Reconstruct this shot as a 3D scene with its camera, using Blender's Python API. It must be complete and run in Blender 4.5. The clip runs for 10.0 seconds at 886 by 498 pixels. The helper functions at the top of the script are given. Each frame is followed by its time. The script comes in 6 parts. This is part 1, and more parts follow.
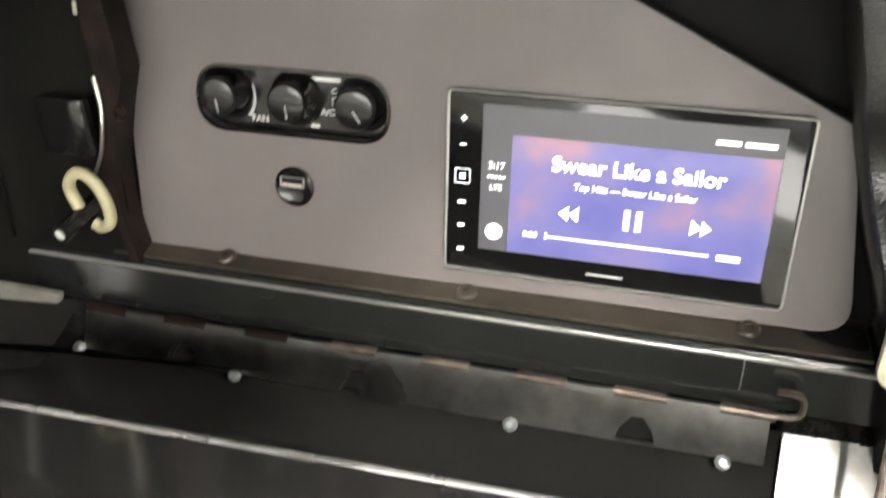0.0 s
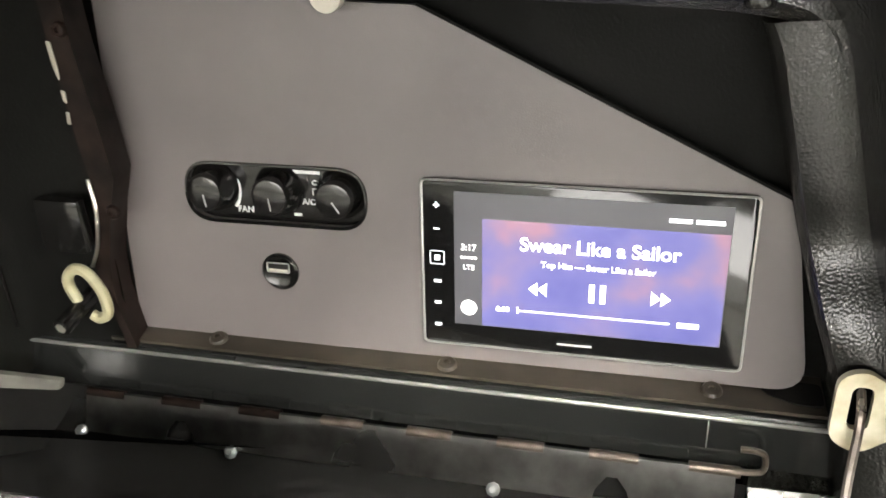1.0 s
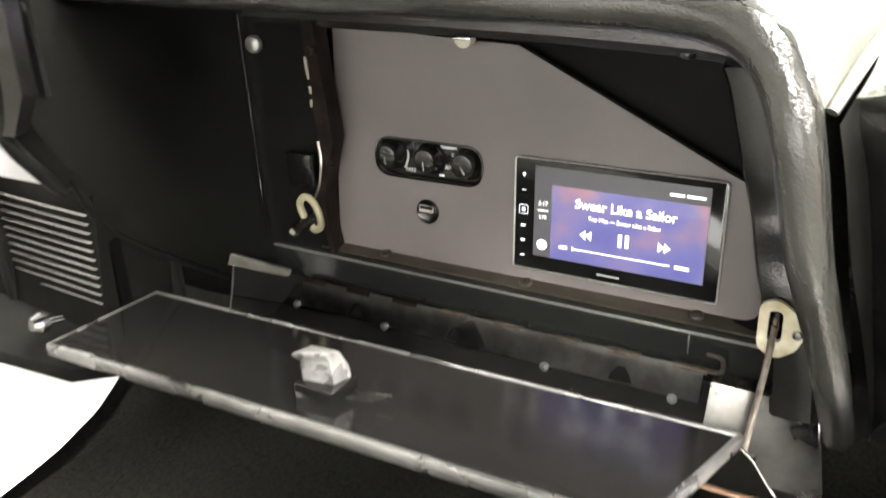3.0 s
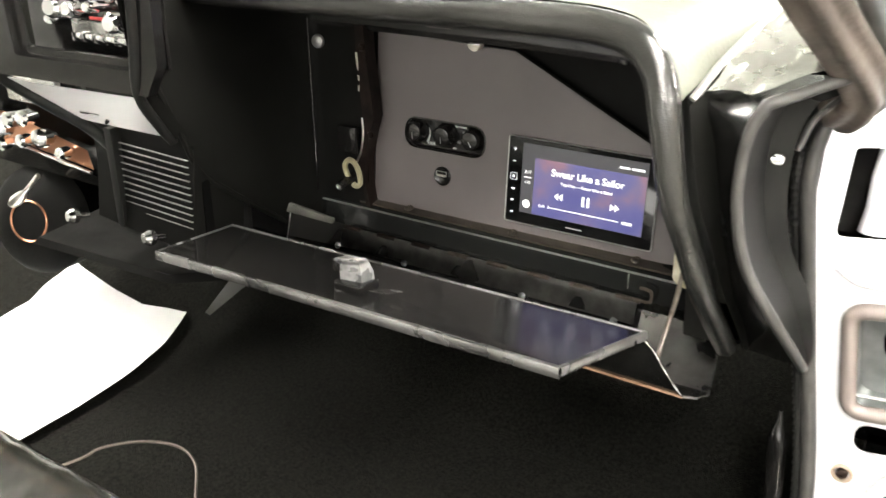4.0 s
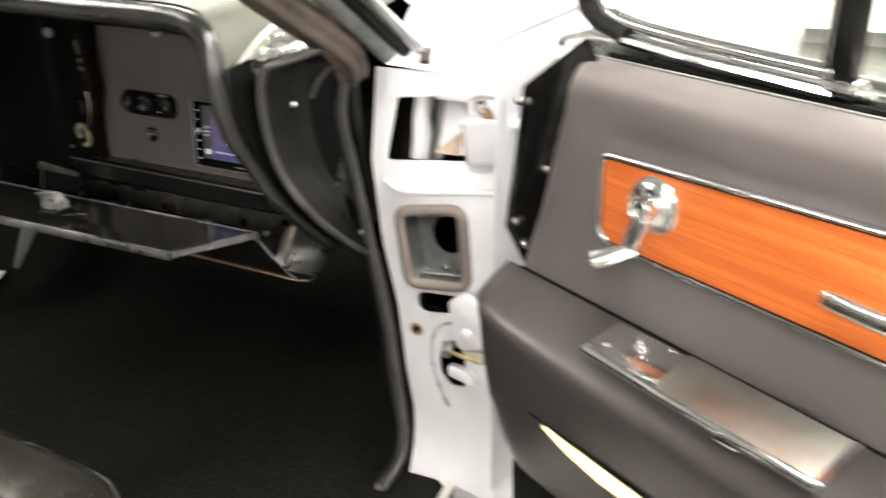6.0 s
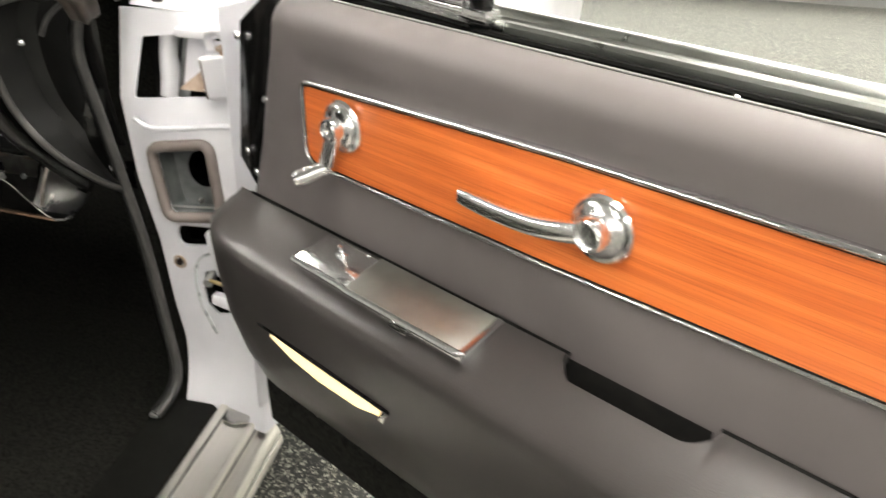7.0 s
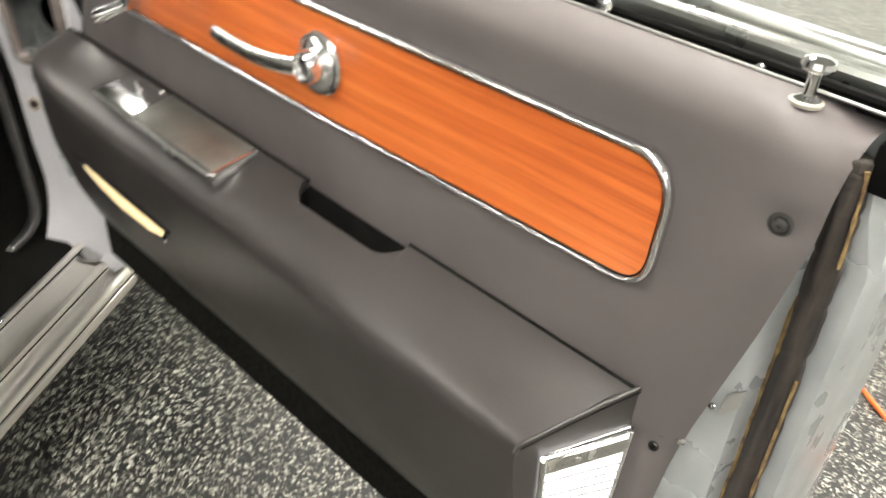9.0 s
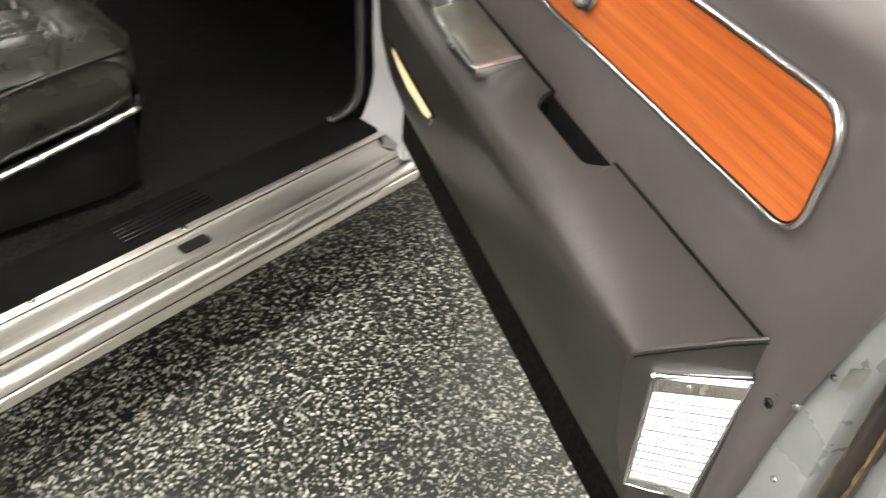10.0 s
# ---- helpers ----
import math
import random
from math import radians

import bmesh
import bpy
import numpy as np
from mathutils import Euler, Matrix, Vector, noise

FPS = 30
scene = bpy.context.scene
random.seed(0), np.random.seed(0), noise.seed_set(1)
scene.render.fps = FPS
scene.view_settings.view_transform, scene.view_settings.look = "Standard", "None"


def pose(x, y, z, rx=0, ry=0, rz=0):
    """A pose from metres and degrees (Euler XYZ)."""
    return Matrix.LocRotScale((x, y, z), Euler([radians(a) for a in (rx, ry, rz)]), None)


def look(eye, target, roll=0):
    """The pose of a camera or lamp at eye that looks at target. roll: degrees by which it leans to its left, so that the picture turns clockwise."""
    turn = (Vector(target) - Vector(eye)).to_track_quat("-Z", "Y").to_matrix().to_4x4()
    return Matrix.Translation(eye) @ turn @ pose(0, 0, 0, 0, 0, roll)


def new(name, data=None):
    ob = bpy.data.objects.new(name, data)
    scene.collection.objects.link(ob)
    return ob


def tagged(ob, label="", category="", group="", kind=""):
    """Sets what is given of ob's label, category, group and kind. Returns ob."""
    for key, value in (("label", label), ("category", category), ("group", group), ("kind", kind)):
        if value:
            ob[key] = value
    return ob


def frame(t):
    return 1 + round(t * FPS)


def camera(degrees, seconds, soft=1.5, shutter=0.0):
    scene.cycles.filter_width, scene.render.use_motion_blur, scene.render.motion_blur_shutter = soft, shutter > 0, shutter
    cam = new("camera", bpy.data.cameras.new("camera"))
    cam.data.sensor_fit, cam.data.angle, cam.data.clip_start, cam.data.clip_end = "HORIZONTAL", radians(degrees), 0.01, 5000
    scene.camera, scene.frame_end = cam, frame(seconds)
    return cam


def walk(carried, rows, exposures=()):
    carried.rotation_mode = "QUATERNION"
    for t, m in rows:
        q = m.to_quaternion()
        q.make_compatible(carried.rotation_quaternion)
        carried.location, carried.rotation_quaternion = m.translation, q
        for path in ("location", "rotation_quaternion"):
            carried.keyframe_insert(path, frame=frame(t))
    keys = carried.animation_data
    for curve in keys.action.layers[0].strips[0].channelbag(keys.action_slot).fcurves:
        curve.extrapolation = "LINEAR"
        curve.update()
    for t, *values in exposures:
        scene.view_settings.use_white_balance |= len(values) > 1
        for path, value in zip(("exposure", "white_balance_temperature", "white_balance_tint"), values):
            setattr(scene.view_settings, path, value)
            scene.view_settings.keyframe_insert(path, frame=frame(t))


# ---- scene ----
cam = camera(54.79, 10.0, 1.5, 0.5)
PATH = [
    (0, (0.1173, -0.4276, 0.8921), (-0.3542, 1.2709, -0.0527), 0.05),
    (0.5, (0.1281, -0.4196, 0.9190), (-0.3178, 1.3107, 0.0206), -1.55),
    (1, (0.1302, -0.4396, 0.9296), (-0.3319, 1.2957, 0.0492), -2.26),
    (1.5, (0.1387, -0.4728, 0.9444), (-0.3702, 1.2616, 0.0883), -2.70),
    (2, (0.1906, -0.5082, 0.9733), (-0.4573, 1.1837, 0.1262), -3.26),
    (2.5, (0.2564, -0.5858, 0.9870), (-0.5708, 1.0373, 0.1616), -3.07),
    (3, (0.3104, -0.6490, 0.9845), (-0.6336, 0.9156, 0.1716), -2.80),
    (3.2, (0.3305, -0.6900, 0.9899), (-0.6181, 0.8670, 0.1678), -2.23),
    (4.3, (0.5235, -0.8663, 1.0224), (-0.5253, 0.6508, 0.2488), 0.31),
    (4.5, (0.5629, -0.8743, 1.0225), (-0.4957, 0.6366, 0.2504), 0.63),
    (5, (0.7060, -0.9152, 1.0556), (-0.3825, 0.5774, 0.2891), 0.55),
    (5.5, (0.8123, -0.9501, 1.0676), (-0.2438, 0.5594, 0.2892), -0.43),
    (6, (0.9318, -0.9505, 1.0749), (0.0684, 0.6548, 0.2517), -0.93),
    (6.2, (0.9737, -0.9503, 1.0771), (0.1980, 0.6880, 0.2319), -1.07),
    (7.3, (1.1417, -0.9913, 1.0809), (0.6627, 0.6981, 0.1237), 1.90),
    (7.5, (1.1732, -0.9989, 1.0841), (0.7310, 0.6849, 0.0994), 2.11),
    (8, (1.2403, -0.9961, 1.0879), (0.8906, 0.6663, 0.0323), 1.89),
    (8.5, (1.2846, -0.9953, 1.0901), (0.9847, 0.6535, -0.0014), 2.62),
    (9, (1.3263, -1.0165, 1.0804), (0.8964, 0.5878, -0.0338), 5.83),
    (9.5, (1.4051, -1.0300, 1.0597), (0.6220, 0.3861, -0.1156), 8.25),
    (10, (1.4683, -1.0457, 1.0633), (0.4390, 0.1691, -0.1470), 8.70),
]
walk(cam, [(t, look(eye, target, roll)) for t, eye, target, roll in PATH], [(0, 2.62), (1, 2.68), (2.5, 2.6), (3.2, 2.15), (4.3, 1.65), (5.5, 0.88), (6.2, 0.42), (7.3, 0.05), (8.5, -0.04), (10, -0.04)])

# ---- world, lamps and exposure ----
world = bpy.data.worlds.new("world")
scene.world = world
world.use_nodes = True
world.node_tree.nodes["Background"].inputs[0].default_value = (0.9, 0.95, 1.0, 1)
world.node_tree.nodes["Background"].inputs[1].default_value = 0.03


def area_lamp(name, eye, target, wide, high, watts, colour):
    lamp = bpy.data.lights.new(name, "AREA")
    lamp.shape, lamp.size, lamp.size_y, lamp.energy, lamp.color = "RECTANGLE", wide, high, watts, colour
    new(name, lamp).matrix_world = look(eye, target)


# wide fill lamp added behind the camera; the south wall has no opening
area_lamp("south_fill", (0.5, -4.9, 1.5), (0.5, 0, 0.7), 4.4, 2.2, 55, (1.0, 0.97, 0.93))


# ---- materials ----
def material(name, base, rough=0.5, metal=0.0, coat=0.0):
    m = bpy.data.materials.new(name)
    m.use_nodes = True
    b = m.node_tree.nodes["Principled BSDF"]
    b.inputs["Base Color"].default_value = (*base, 1)
    b.inputs["Roughness"].default_value = rough
    b.inputs["Metallic"].default_value = metal
    b.inputs["Coat Weight"].default_value = coat
    return m


def node(m, kind, **values):
    n = m.node_tree.nodes.new(kind)
    for key, value in values.items():
        n.inputs[key].default_value = value
    return n


def wire(m, a, out, b, into):
    m.node_tree.links.new(a.outputs[out], b.inputs[into])


def coords(m, scale=(1, 1, 1), space="Object"):
    t = m.node_tree.nodes.new("ShaderNodeTexCoord")
    p = m.node_tree.nodes.new("ShaderNodeMapping")
    p.inputs["Scale"].default_value = scale
    wire(m, t, space, p, "Vector")
    return p


def ramp(m, src, out, stops):
    r = m.node_tree.nodes.new("ShaderNodeValToRGB")
    e = r.color_ramp.elements
    while len(e) < len(stops):
        e.new(0.5)
    for k, (at, c) in zip(e, stops):
        k.position, k.color = at, (*c, 1)
    wire(m, src, out, r, "Fac")
    return r


def mottle(m, low, high, scale=30.0, detail=6.0, stretch=(1, 1, 1)):
    """Base colour that drifts between two tones."""
    b = m.node_tree.nodes["Principled BSDF"]
    n = node(m, "ShaderNodeTexNoise", Scale=scale, Detail=detail)
    wire(m, coords(m, stretch), "Vector", n, "Vector")
    r = ramp(m, n, "Fac", [(0.3, low), (0.7, high)])
    wire(m, r, "Color", b, "Base Color")
    return m


def relief(m, kind="noise", scale=400.0, strength=0.2, distance=0.001, stretch=(1, 1, 1)):
    b = m.node_tree.nodes["Principled BSDF"]
    if kind == "noise":
        n, out = node(m, "ShaderNodeTexNoise", Scale=scale, Detail=4.0), "Fac"
    else:
        n, out = node(m, "ShaderNodeTexVoronoi", Scale=scale), "Distance"
    wire(m, coords(m, stretch), "Vector", n, "Vector")
    k = node(m, "ShaderNodeBump", Strength=strength, Distance=distance)
    wire(m, n, out, k, "Height")
    wire(m, k, "Normal", b, "Normal")
    return m


def rough_drift(m, low, high, scale=25.0, stretch=(1, 1, 1)):
    b = m.node_tree.nodes["Principled BSDF"]
    n = node(m, "ShaderNodeTexNoise", Scale=scale, Detail=5.0)
    wire(m, coords(m, stretch), "Vector", n, "Vector")
    r = ramp(m, n, "Fac", [(0.3, (low,) * 3), (0.7, (high,) * 3)])
    wire(m, r, "Color", b, "Roughness")
    return m


def glow(name, colour, strength):
    m = material(name, colour, 0.4)
    b = m.node_tree.nodes["Principled BSDF"]
    b.inputs["Emission Color"].default_value = (*colour, 1)
    b.inputs["Emission Strength"].default_value = strength
    return m


GREY = rough_drift(relief(mottle(material("grey_vinyl", (0.13, 0.12, 0.12)), (0.104, 0.0915, 0.090), (0.122, 0.1075, 0.105), 9), "cells", 900, 0.12, 0.0004), 0.42, 0.56)
BLACK_GRAIN = rough_drift(relief(mottle(material("black_grained_vinyl", (0.016,) * 3), (0.015, 0.015, 0.0135), (0.027, 0.0265, 0.0245), 12), "cells", 620, 0.3, 0.0006), 0.16, 0.23, 12)
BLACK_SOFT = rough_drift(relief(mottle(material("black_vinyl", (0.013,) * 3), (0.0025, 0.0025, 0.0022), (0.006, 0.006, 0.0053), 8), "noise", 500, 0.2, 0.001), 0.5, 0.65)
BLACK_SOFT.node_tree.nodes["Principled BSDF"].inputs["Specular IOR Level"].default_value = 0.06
# greenish grey with the base colour lifted to carry the pad's sheen
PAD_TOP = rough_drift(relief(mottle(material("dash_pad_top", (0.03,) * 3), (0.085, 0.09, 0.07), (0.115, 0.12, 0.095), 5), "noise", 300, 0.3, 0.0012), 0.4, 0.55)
BLACK_GLOSS = rough_drift(mottle(material("black_gloss_paint", (0.008,) * 3), (0.004, 0.004, 0.004), (0.008, 0.0075, 0.007), 8), 0.1, 0.17, 5)
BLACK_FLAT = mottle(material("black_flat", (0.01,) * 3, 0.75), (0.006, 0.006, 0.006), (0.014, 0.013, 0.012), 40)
# near-zero black: the shade inside holes and under the dash, put in as colour
VOID = material("shade_black", (0.002,) * 3, 0.9)
BROWN_METAL = rough_drift(mottle(material("brown_worn_metal", (0.05, 0.03, 0.02)), (0.004, 0.0027, 0.0021), (0.017, 0.0105, 0.0082), 60), 0.35, 0.6)
CHROME = rough_drift(mottle(material("chrome", (0.7,) * 3, 0.12, 1.0), (0.72, 0.72, 0.72), (0.86, 0.86, 0.85), 40), 0.07, 0.2, 50)
BRUSHED = rough_drift(mottle(material("brushed_steel", (0.5,) * 3, 0.3, 1.0), (0.55, 0.54, 0.52), (0.6, 0.59, 0.57), 18), 0.22, 0.3, 30)
WORN_STEEL = rough_drift(mottle(material("worn_sill_steel", (0.5,) * 3, 0.3, 1.0), (0.84, 0.81, 0.74), (0.93, 0.9, 0.84), 9, stretch=(8, 0.5, 8)), 0.29, 0.34, 12, (7, 0.4, 7))
for _p in [n for n in WORN_STEEL.node_tree.nodes if n.type == "MAPPING"]:
    _p.vector_type, _p.inputs["Rotation"].default_value = "TEXTURE", (0, 0, radians(6.9))
    _p.inputs["Scale"].default_value = (0.05, 12.0, 0.05)
SILVER = rough_drift(mottle(material("silver_paint", (0.5, 0.5, 0.55), 0.35, 0.4, 0.4), (0.74, 0.735, 0.77), (0.83, 0.825, 0.86), 12), 0.28, 0.45)
RUBBER = rough_drift(mottle(material("grey_rubber", (0.05,) * 3), (0.018, 0.018, 0.017), (0.045, 0.043, 0.04), 40), 0.36, 0.55)
OLD_RUBBER = rough_drift(relief(mottle(material("old_brown_rubber", (0.08, 0.06, 0.05)), (0.005, 0.0042, 0.0038), (0.055, 0.044, 0.036), 30, stretch=(6, 6, 0.4)), "noise", 120, 0.4, 0.002), 0.5, 0.75)
RUBBER_BROWN = rough_drift(mottle(material("grey_brown_rubber", (0.1, 0.085, 0.075)), (0.12, 0.1, 0.09), (0.165, 0.14, 0.127), 25), 0.45, 0.6)
COPPER_DULL = rough_drift(mottle(material("rusty_steel", (0.2, 0.11, 0.06)), (0.14, 0.075, 0.04), (0.3, 0.19, 0.12), 60), 0.5, 0.7)
PRIMER = rough_drift(mottle(material("tan_primer", (0.3, 0.23, 0.17)), (0.26, 0.19, 0.14), (0.42, 0.33, 0.26), 50), 0.5, 0.7)
DUSTY = rough_drift(mottle(material("dusty_black_paint", (0.02,) * 3), (0.018, 0.0145, 0.0105), (0.05, 0.041, 0.03), 40), 0.3, 0.5)
DULL_BAR = mottle(material("greyed_bar", (0.2,) * 3, 0.5), (0.06, 0.058, 0.05), (0.15, 0.146, 0.128), 45)
PIN = rough_drift(mottle(material("worn_pin_steel", (0.3, 0.22, 0.17), 0.4, 0.7), (0.035, 0.027, 0.022), (0.18, 0.145, 0.12), 70), 0.3, 0.45)
RAIL_BLACK = rough_drift(mottle(material("black_rail_paint", (0.01,) * 3), (0.0045, 0.0045, 0.0042), (0.010, 0.0096, 0.009), 14), 0.14, 0.24, 9)
RAIL_BLACK.node_tree.nodes["Principled BSDF"].inputs["Specular IOR Level"].default_value = 0.45
LEAF = rough_drift(mottle(material("worn_leaf_steel", (0.15,) * 3, 0.3, 1.0), (0.10, 0.097, 0.092), (0.19, 0.185, 0.175), 60), 0.26, 0.36, 20)
# same rail paint, lightened so the lower rail holds its grey reflections
RAIL_LIT = rough_drift(mottle(material("lit_rail_paint", (0.015,) * 3), (0.008, 0.0084, 0.008), (0.016, 0.0165, 0.0155), 12), 0.14, 0.24, 14)
# cream plastic toned down to put the hook's shading into its colour
HOOK = mottle(material("shaded_cream_plastic", (0.3, 0.28, 0.18), 0.45), (0.2, 0.185, 0.11), (0.34, 0.315, 0.2), 50)
# the door's grey vinyl, darkened to put the armrest's shade into the colour
ARM_VINYL = rough_drift(relief(mottle(material("shaded_grey_vinyl", (0.06,) * 3), (0.034, 0.030, 0.0285), (0.0455, 0.0405, 0.0385), 7), "cells", 700, 0.2, 0.0005), 0.3, 0.36, 8)
END_VINYL = rough_drift(relief(mottle(material("black_end_vinyl", (0.03,) * 3), (0.004, 0.004, 0.0036), (0.009, 0.0088, 0.008), 10), "noise", 500, 0.15, 0.0006), 0.17, 0.3, 10)
ALU = rough_drift(material("satin_aluminium", (0.75, 0.75, 0.76), 0.4, 0.45), 0.36, 0.44, 6)
CREAM = mottle(material("cream_plastic", (0.7, 0.63, 0.4), 0.4), (0.5, 0.44, 0.27), (0.8, 0.76, 0.62), 70)
WHITE_WORN = mottle(material("yellowed_bar", (0.5, 0.47, 0.4), 0.5), (0.3, 0.28, 0.22), (0.6, 0.57, 0.5), 50)
CARPET = relief(mottle(material("black_carpet", (0.014,) * 3, 0.95), (0.001, 0.001, 0.0008), (0.0165, 0.0162, 0.0132), 190), "noise", 500, 1.0, 0.004)
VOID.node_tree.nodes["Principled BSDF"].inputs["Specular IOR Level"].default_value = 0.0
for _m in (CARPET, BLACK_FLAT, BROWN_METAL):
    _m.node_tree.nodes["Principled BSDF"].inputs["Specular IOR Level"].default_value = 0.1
LEATHER = rough_drift(relief(mottle(material("black_leather", (0.02,) * 3), (0.014, 0.014, 0.0115), (0.027, 0.026, 0.022), 12), "noise", 320, 0.14, 0.0006), 0.2, 0.3, 8)
PILLAR_RUBBER = rough_drift(relief(mottle(material("brown_pillar_rubber", (0.08, 0.06, 0.05)), (0.03, 0.023, 0.018), (0.1, 0.08, 0.066), 26), "noise", 140, 0.5, 0.0015), 0.45, 0.7)
EDGE_CHROME = rough_drift(mottle(material("worn_edge_chrome", (0.4,) * 3, 0.3, 0.9), (0.12, 0.119, 0.115), (0.52, 0.51, 0.5), 11, 6.0), 0.2, 0.4, 25)
END_STEEL = rough_drift(mottle(material("dull_end_steel", (0.4,) * 3, 0.3, 1.0), (0.07, 0.069, 0.066), (0.24, 0.235, 0.225), 20), 0.22, 0.4, 30)
FOIL = rough_drift(relief(mottle(material("bare_corner_metal", (0.5,) * 3, 0.3, 0.9), (0.34, 0.345, 0.31), (0.62, 0.62, 0.58), 18), "noise", 40, 0.5, 0.006), 0.16, 0.36, 30)
BELT = rough_drift(mottle(material("belt_chrome", (0.6,) * 3, 0.3, 1.0), (0.2, 0.205, 0.19), (0.3, 0.31, 0.29), 8), 0.26, 0.36, 20)
ROD = rough_drift(mottle(material("worn_rod_steel", (0.3, 0.25, 0.2), 0.35, 0.7), (0.09, 0.065, 0.05), (0.5, 0.45, 0.4), 60), 0.25, 0.4)
CAST = rough_drift(mottle(material("cast_latch_metal", (0.6,) * 3, 0.35, 0.6), (0.13, 0.13, 0.135), (0.38, 0.38, 0.37), 70), 0.22, 0.38, 60)
DARK_CAST = rough_drift(mottle(material("black_moulding", (0.01,) * 3), (0.005, 0.005, 0.005), (0.012, 0.012, 0.011), 20), 0.4, 0.55)
TRIM_CHROME = rough_drift(mottle(material("trim_chrome", (0.7,) * 3, 0.15, 1.0), (0.62, 0.62, 0.62), (0.78, 0.78, 0.78), 12), 0.12, 0.22, 14)
DARK_CAST.node_tree.nodes["Principled BSDF"].inputs["Specular IOR Level"].default_value = 0.15
LENS_RIB = material("grey_lens_rib", (0.3, 0.3, 0.31), 0.3)
HANDLE = rough_drift(mottle(material("handle_chrome", (0.8,) * 3, 0.2, 1.0), (0.84, 0.84, 0.83), (0.93, 0.93, 0.92), 30), 0.14, 0.24, 40)
PAPER = mottle(material("white_paper", (0.85,) * 3, 0.7), (0.78, 0.78, 0.78), (0.88, 0.88, 0.87), 4)
GLASS_BLACK = material("black_glass", (0.005,) * 3, 0.1)
COPPER = material("copper", (0.6, 0.28, 0.16), 0.3, 1.0)
CABLE = material("black_cable", (0.008, 0.008, 0.007), 0.6)
WALLPAINT = mottle(material("white_lamp_paint", (0.75,) * 3, 0.7), (0.7, 0.7, 0.68), (0.78, 0.78, 0.77), 2)
WALL_GREY = mottle(material("grey_wall_paint", (0.3,) * 3, 0.8), (0.27, 0.27, 0.26), (0.33, 0.33, 0.32), 2)
MARK = glow("white_marking", (0.6, 0.6, 0.6), 0.0)
LIT = glow("lit_glyph", (1.0, 1.0, 1.0), 0.26)
LIT_DIM = glow("lit_key", (0.95, 0.97, 1.0), 0.4)
LAMP = glow("lamp_diffuser", (1.0, 0.96, 0.88), 67.0)
LENS = glow("lit_courtesy_lens", (1.0, 0.98, 0.94), 4.5)
SATIN = rough_drift(material("satin_steel", (0.46, 0.46, 0.44), 0.4, 0.8), 0.34, 0.42, 8)
TIN = rough_drift(mottle(material("dull_tin", (0.3, 0.33, 0.33), 0.35, 0.7), (0.15, 0.158, 0.158), (0.33, 0.342, 0.342), 26), 0.28, 0.4, 8)
BRASS = rough_drift(mottle(material("old_brass", (0.5, 0.38, 0.16), 0.4, 0.8), (0.4, 0.3, 0.12), (0.62, 0.52, 0.3), 60), 0.3, 0.45)
OCHRE = rough_drift(relief(mottle(material("ochre_glue", (0.3, 0.2, 0.07)), (0.07, 0.036, 0.02), (0.34, 0.23, 0.09), 90), "noise", 200, 0.6, 0.002), 0.4, 0.7)
LID = rough_drift(mottle(material("brushed_lid_steel", (0.42, 0.43, 0.39), 0.3, 1.0), (0.30, 0.305, 0.275), (0.41, 0.415, 0.38), 22), 0.3, 0.42, 20)
# silver paint greyed down for the weaker light on door edge and groove
SHADED_SILVER = rough_drift(relief(mottle(material("shaded_silver_paint", (0.36, 0.39, 0.39), 0.35, 0.4, 0.3), (0.38, 0.405, 0.415), (0.5, 0.525, 0.535), 16), "noise", 28, 0.45, 0.006), 0.2, 0.4, 14)
DAY = glow("daylight_outside", (0.98, 1.0, 0.93), 0.64)
ORANGE = material("orange_cord", (0.8, 0.16, 0.03), 0.45)
TAN = material("tan_cable", (0.09, 0.07, 0.055), 0.5)
STRIP = glow("lit_slot", (1.0, 0.8, 0.46), 0.85)

# wood laminate with a long grain
WOOD = material("orange_wood_laminate", (0.6, 0.16, 0.04), 0.32, 0.0, 0.35)
WOOD.node_tree.nodes["Principled BSDF"].inputs["Coat Roughness"].default_value = 0.16
_n = node(WOOD, "ShaderNodeTexNoise", Scale=11.0, Detail=9.0, Roughness=0.55, Distortion=0.5)
wire(WOOD, coords(WOOD, (0.3, 4, 10)), "Vector", _n, "Vector")
_r = ramp(WOOD, _n, "Fac", [(0.2, (0.47, 0.1, 0.024)), (0.43, (0.6, 0.14, 0.03)), (0.55, (0.7, 0.18, 0.04)), (0.8, (0.8, 0.26, 0.07))])
_n = node(WOOD, "ShaderNodeTexNoise", Scale=26.0, Detail=3.0, Roughness=0.55, Distortion=0.1)
wire(WOOD, coords(WOOD, (0.5, 4, 22)), "Vector", _n, "Vector")
_q = ramp(WOOD, _n, "Fac", [(0.25, (0.5, 0.36, 0.28)), (0.34, (0.86, 0.8, 0.74)), (0.42, (1, 1, 1))])
_mix = WOOD.node_tree.nodes.new("ShaderNodeMixRGB")
_mix.blend_type, _mix.inputs[0].default_value = "MULTIPLY", 0.42
wire(WOOD, _r, "Color", _mix, "Color1")
wire(WOOD, _q, "Color", _mix, "Color2")
_n = node(WOOD, "ShaderNodeTexNoise", Scale=40.0, Detail=4.0, Roughness=0.6)
wire(WOOD, coords(WOOD, (0.22, 4, 34)), "Vector", _n, "Vector")
_q = ramp(WOOD, _n, "Fac", [(0.33, (0.62, 0.5, 0.42)), (0.46, (0.93, 0.9, 0.87)), (0.6, (1, 1, 1))])
_fine = WOOD.node_tree.nodes.new("ShaderNodeMixRGB")
_fine.blend_type, _fine.inputs[0].default_value = "MULTIPLY", 0.75
wire(WOOD, _mix, "Color", _fine, "Color1")
wire(WOOD, _q, "Color", _fine, "Color2")
